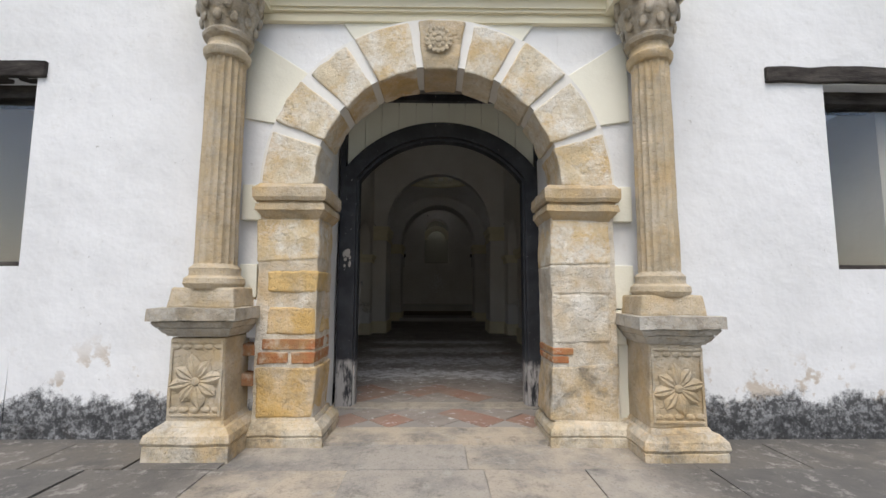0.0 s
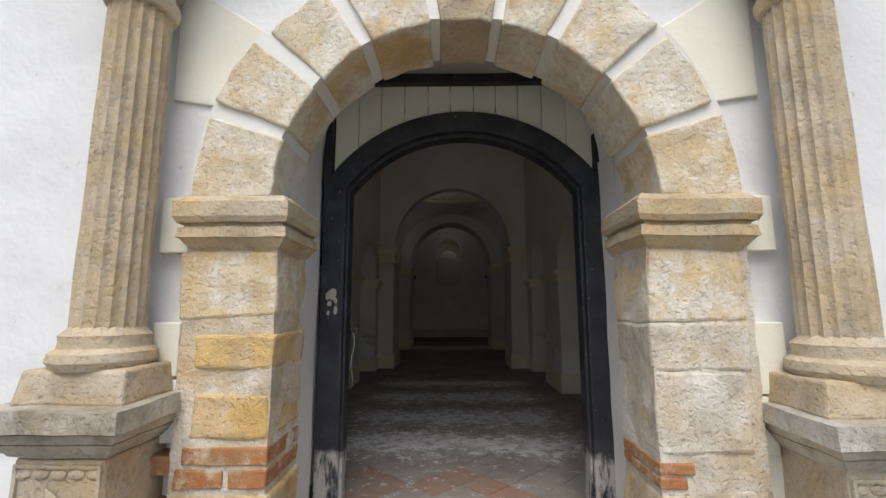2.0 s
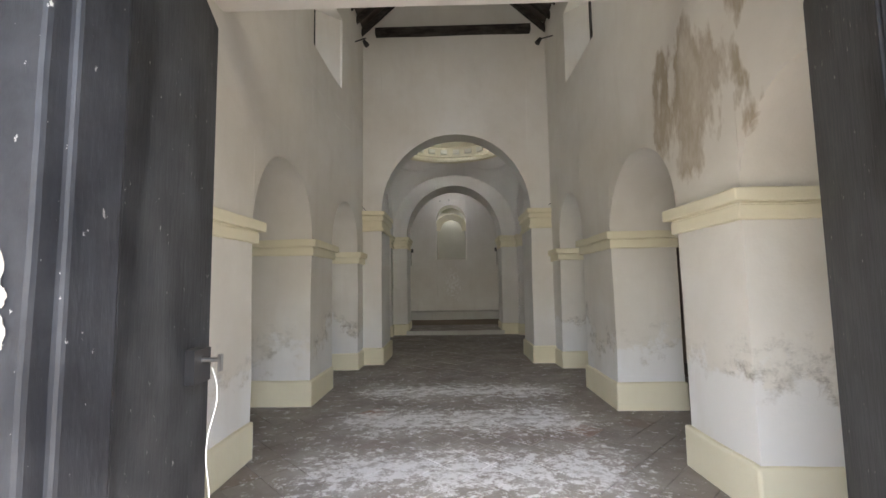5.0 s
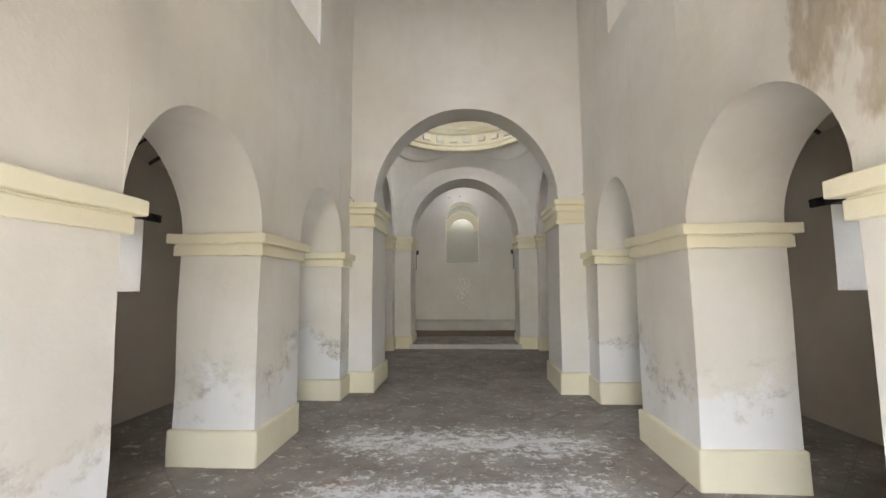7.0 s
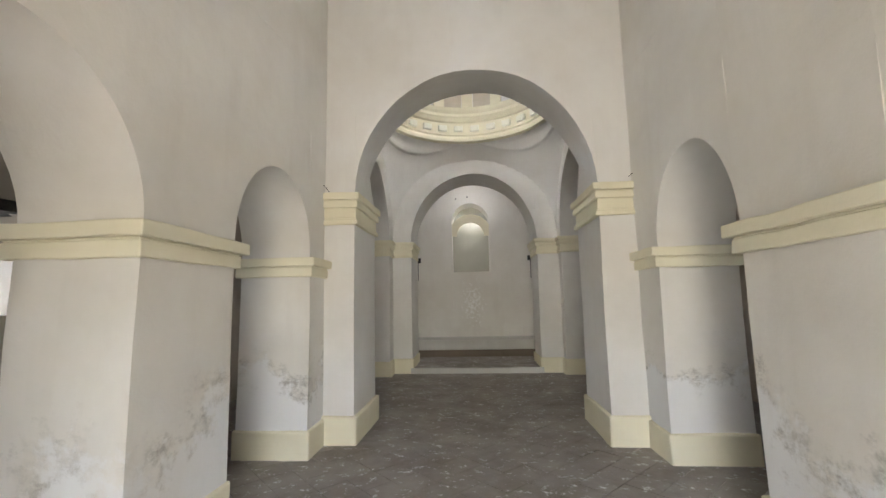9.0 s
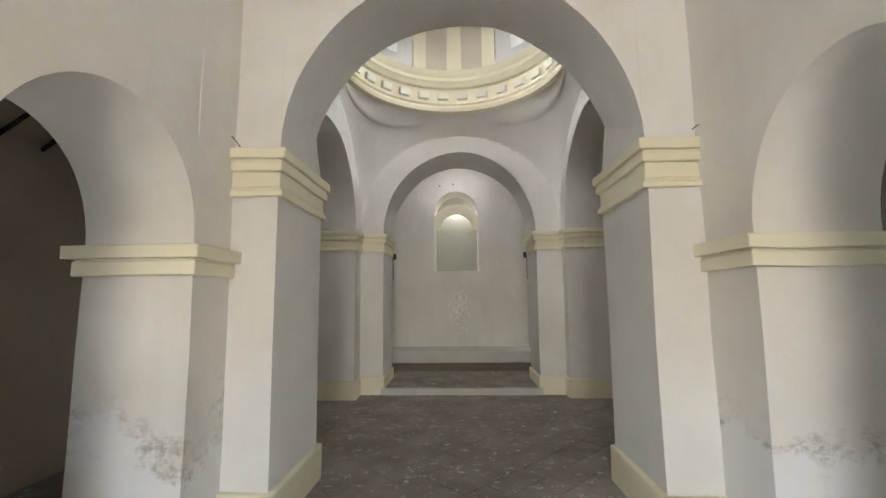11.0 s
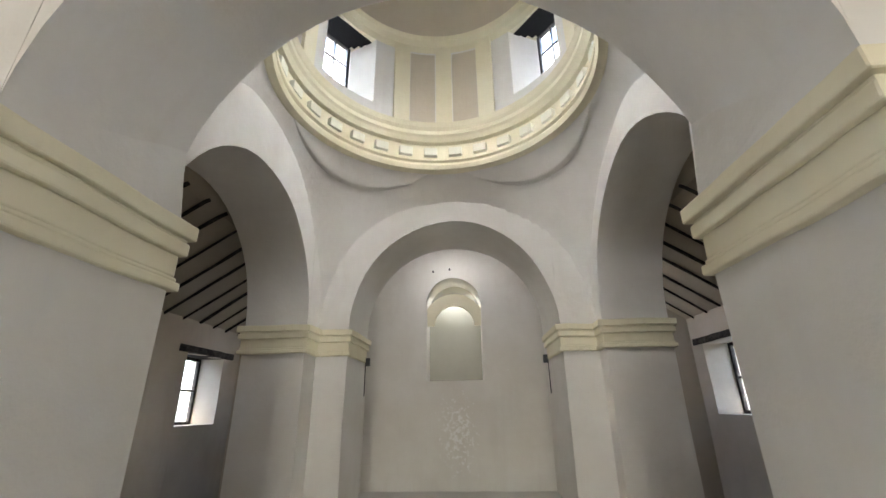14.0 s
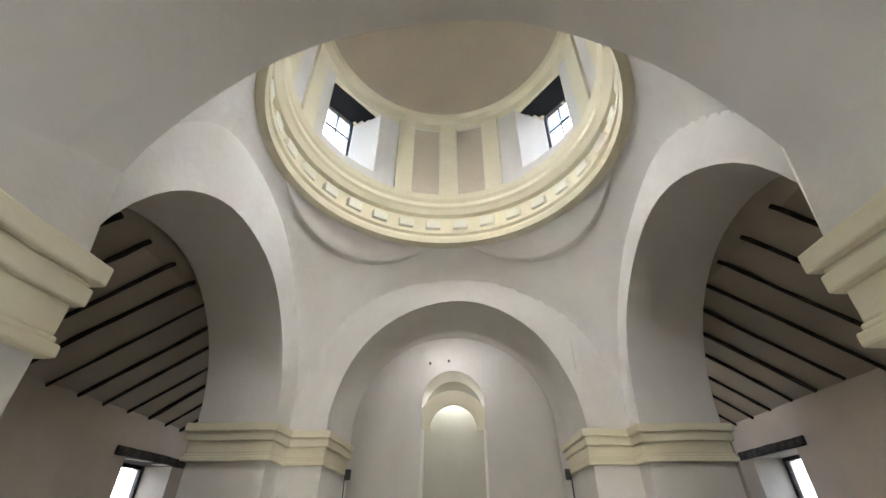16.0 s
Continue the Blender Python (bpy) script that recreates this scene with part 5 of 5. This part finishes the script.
for side, first, step, ends in ((-1, 8.38, 0.405, ((4.33, 3.34), (2.86, 4.30), (2.80, 4.325))), (1, 8.32, 0.465, ((4.33, 3.44), (2.87, 4.445), (2.80, 4.48)))):
    y = first
    while y < 21.5:
        cv = bpy.data.curves.new("rafter", "CURVE")
        cv.dimensions, cv.bevel_depth, cv.bevel_resolution = "3D", 0.021, 2
        sp = cv.splines.new("POLY")
        sp.points.add(10)
        (xa, za), (xb, zb), (xc, zc) = ends
        bow, thick, tip = rng.uniform(-0.03, 0.03), rng.uniform(0.8, 1.25), rng.uniform(0.0, 0.25)
        for i, pt in enumerate(sp.points):
            f = min(1.0, i / 9)
            f = tip * 0.2 + (1 - tip * 0.2) * f
            x, z = (xa + (xb - xa) * f, za + (zb - za) * f) if i < 10 else (xc, zc)
            w = noise.noise(Vector((x * 2.5, y * 3, 0))) * 0.018
            pt.co = (side * x, y + w + bow * math.sin(math.pi * f), z + w * 0.4, 1)
            pt.radius = thick * (1 + 0.35 * noise.noise(Vector((x * 4, y * 5, 2))))
        cv.materials.append(BEAM)
        tagged(new("rafter_aisle", cv), "crooked dark pole rafter of the aisle ceiling", "rafter", kind="structure")
        y += step + rng.uniform(-0.025, 0.025)

# ---- small fittings ----
def spotlight(x, y, z, s):
    lampob = tagged(new("spotlight"), "small black spotlight on a bracket high on the nave wall", "spotlight", "nave spotlights")
    a = bmesh.new()
    bmesh.ops.create_cone(a, cap_ends=True, segments=12, radius1=0.012, radius2=0.012, depth=0.3, matrix=Matrix.Translation((x - s * 0.13, y, z)) @ Matrix.Rotation(radians(90), 4, "Y") @ Matrix.Rotation(radians(25), 4, "X"))
    part("bracket", a, IRON, lampob)
    b = bmesh.new()
    bmesh.ops.create_cone(b, cap_ends=True, segments=16, radius1=0.05, radius2=0.03, depth=0.12, matrix=Matrix.Translation((x - s * 0.25, y, z - 0.06)) @ Matrix.Rotation(radians(35 * s), 4, "Y"))
    part("head", b, IRON, lampob)


for x, y, z, s in ((-1.93, 13.9, 6.25, -1), (1.88, 13.9, 6.2, 1), (-1.93, 12.0, 6.2, -1), (1.88, 12.0, 6.2, 1)):
    spotlight(x, y, z, s)
for x, z in ((-0.52, 4.70), (-0.17, 4.74)):
    bm = bmesh.new()
    bmesh.ops.create_cone(bm, cap_ends=True, segments=10, radius1=0.02, radius2=0.02, depth=0.08, matrix=Matrix.Translation((x, PY - 0.01, z)) @ Matrix.Rotation(radians(90), 4, "X"))
    tagged(finish("wall_bolt", bm, IRON), "small dark iron bolt in the apse wall over the niche", "bolt", "bolts over the niche")
for s, x in ((-1, -1.42), (1, 1.37)):
    bm = bmesh.new()
    box(bm, x - 0.03, 20.2, 2.62, x + 0.03, 20.26, 2.74)
    bmesh.ops.create_cone(bm, cap_ends=True, segments=8, radius1=0.008, radius2=0.008, depth=0.5, matrix=Matrix.Translation((x + s * 0.04, 20.24, 2.42)))
    tagged(finish("iron_fitting", bm, IRON), "dark iron clip with a cable below the apse impost", "bracket", "apse brackets")

for s, x0, z0, x1, z1 in ((-1, -1.80, 3.03, -1.97, 3.24), (1, 1.86, 3.10, 1.99, 3.16)):
    cv = bpy.data.curves.new("wire_stub", "CURVE")
    cv.dimensions, cv.bevel_depth = "3D", 0.004
    sp = cv.splines.new("POLY")
    sp.points.add(4)
    for i, pt in enumerate(sp.points):
        f = i / 4
        pt.co = (x0 + (x1 - x0) * f, 14.56 - 0.03 * math.sin(f * 3), z0 + (z1 - z0) * f + 0.015 * math.sin(f * 5), 1)
    cv.materials.append(IRON)
    tagged(new("wire_stub", cv), "short dark wire end sticking out above the crossing impost", "wire", "wire ends at the arch")

# ---- paving stones and floor tiles ----
pave = bpy.data.objects["pavement"]
rng = random.Random(9)
y = 6.08
row_i = 0
while y > 1.0:
    d = rng.uniform(0.38, 0.62)
    x = -4.6 + rng.uniform(0, 0.5)
    while x < 4.6:
        w = rng.uniform(0.6, 1.15)
        bm = bmesh.new()
        z = -0.028 + rng.uniform(-0.006, 0.008)
        j = lambda: rng.uniform(-0.012, 0.012)
        hexa(bm, [(x + 0.003 + j(), y - d + 0.003 + j(), -0.1), (x + w - 0.008 + j(), y - d + 0.008 + j(), -0.1), (x + w - 0.008 + j(), y - 0.008, -0.1), (x + 0.008 + j(), y - 0.008, -0.1),
                  (x + 0.004 + j() * 0.5, y - d + 0.004 + j() * 0.5, z + j() * 0.2), (x + w - 0.004 + j() * 0.5, y - d + 0.004 + j() * 0.5, z + j() * 0.2), (x + w - 0.004 + j() * 0.5, y - 0.004, z), (x + 0.004 + j() * 0.5, y - 0.004, z)], 0, 0.0)
        part("flagstone", bm, FLAG, pave)
        x += w
    y -= d
bm = bmesh.new()
box(bm, -1.05, 6.05, -0.06, 1.05, 6.42, -0.004)
rough(bm, 0.008, 3, 0.15)
struct("step_stone", bm, FLAG, "worn grey stone slab before the door sill", "step")

floor_ob = bpy.data.objects["floor"]
T = 0.30
tile_me = bpy.data.meshes.new("tile")
bm = bmesh.new()
h = T / 2 - 0.004
box(bm, -h, -h, -0.02, h, h, 0.0)
bm.to_mesh(tile_me)
bm.free()
tile_me.materials.append(FLOOR)
red_me = tile_me.copy()
red_me.materials.clear()
red_me.materials.append(RED)
cell = T * math.sqrt(2) / 2
rest = bmesh.new()
made = 0
for iy in range(int(16.0 / cell)):
    for ix in range(-20, 21):
        if (ix + iy) % 2:
            continue
        x, y = ix * cell, 6.62 + iy * cell
        if y > 21.4 or abs(x) > 4.2:
            continue
        door_strip = y < 7.95
        if door_strip and (abs(x) > 0.95 or 6.9 < y < 7.28):
            continue
        m = Matrix.Translation((x, y, rng.uniform(-0.002, 0.002))) @ Matrix.Rotation(radians(45 + rng.uniform(-0.6, 0.6)), 4, "Z") @ Matrix.Rotation(rng.uniform(-0.004, 0.004), 4, "X")
        if abs(x) < 1.95 and y < 12.6 and made < 300:
            ob = new("tile", red_me if (y < 8.1 and rng.random() < 0.5) or rng.random() < 0.02 else tile_me)
            ob.parent = floor_ob
            ob.matrix_world = m
            made += 1
        else:
            for v in box(rest, -h, -h, -0.02, h, h, 0.0):
                v.co = m @ v.co
tagged(part("tile_rest", rest, FLOOR, floor_ob), kind="stuff")
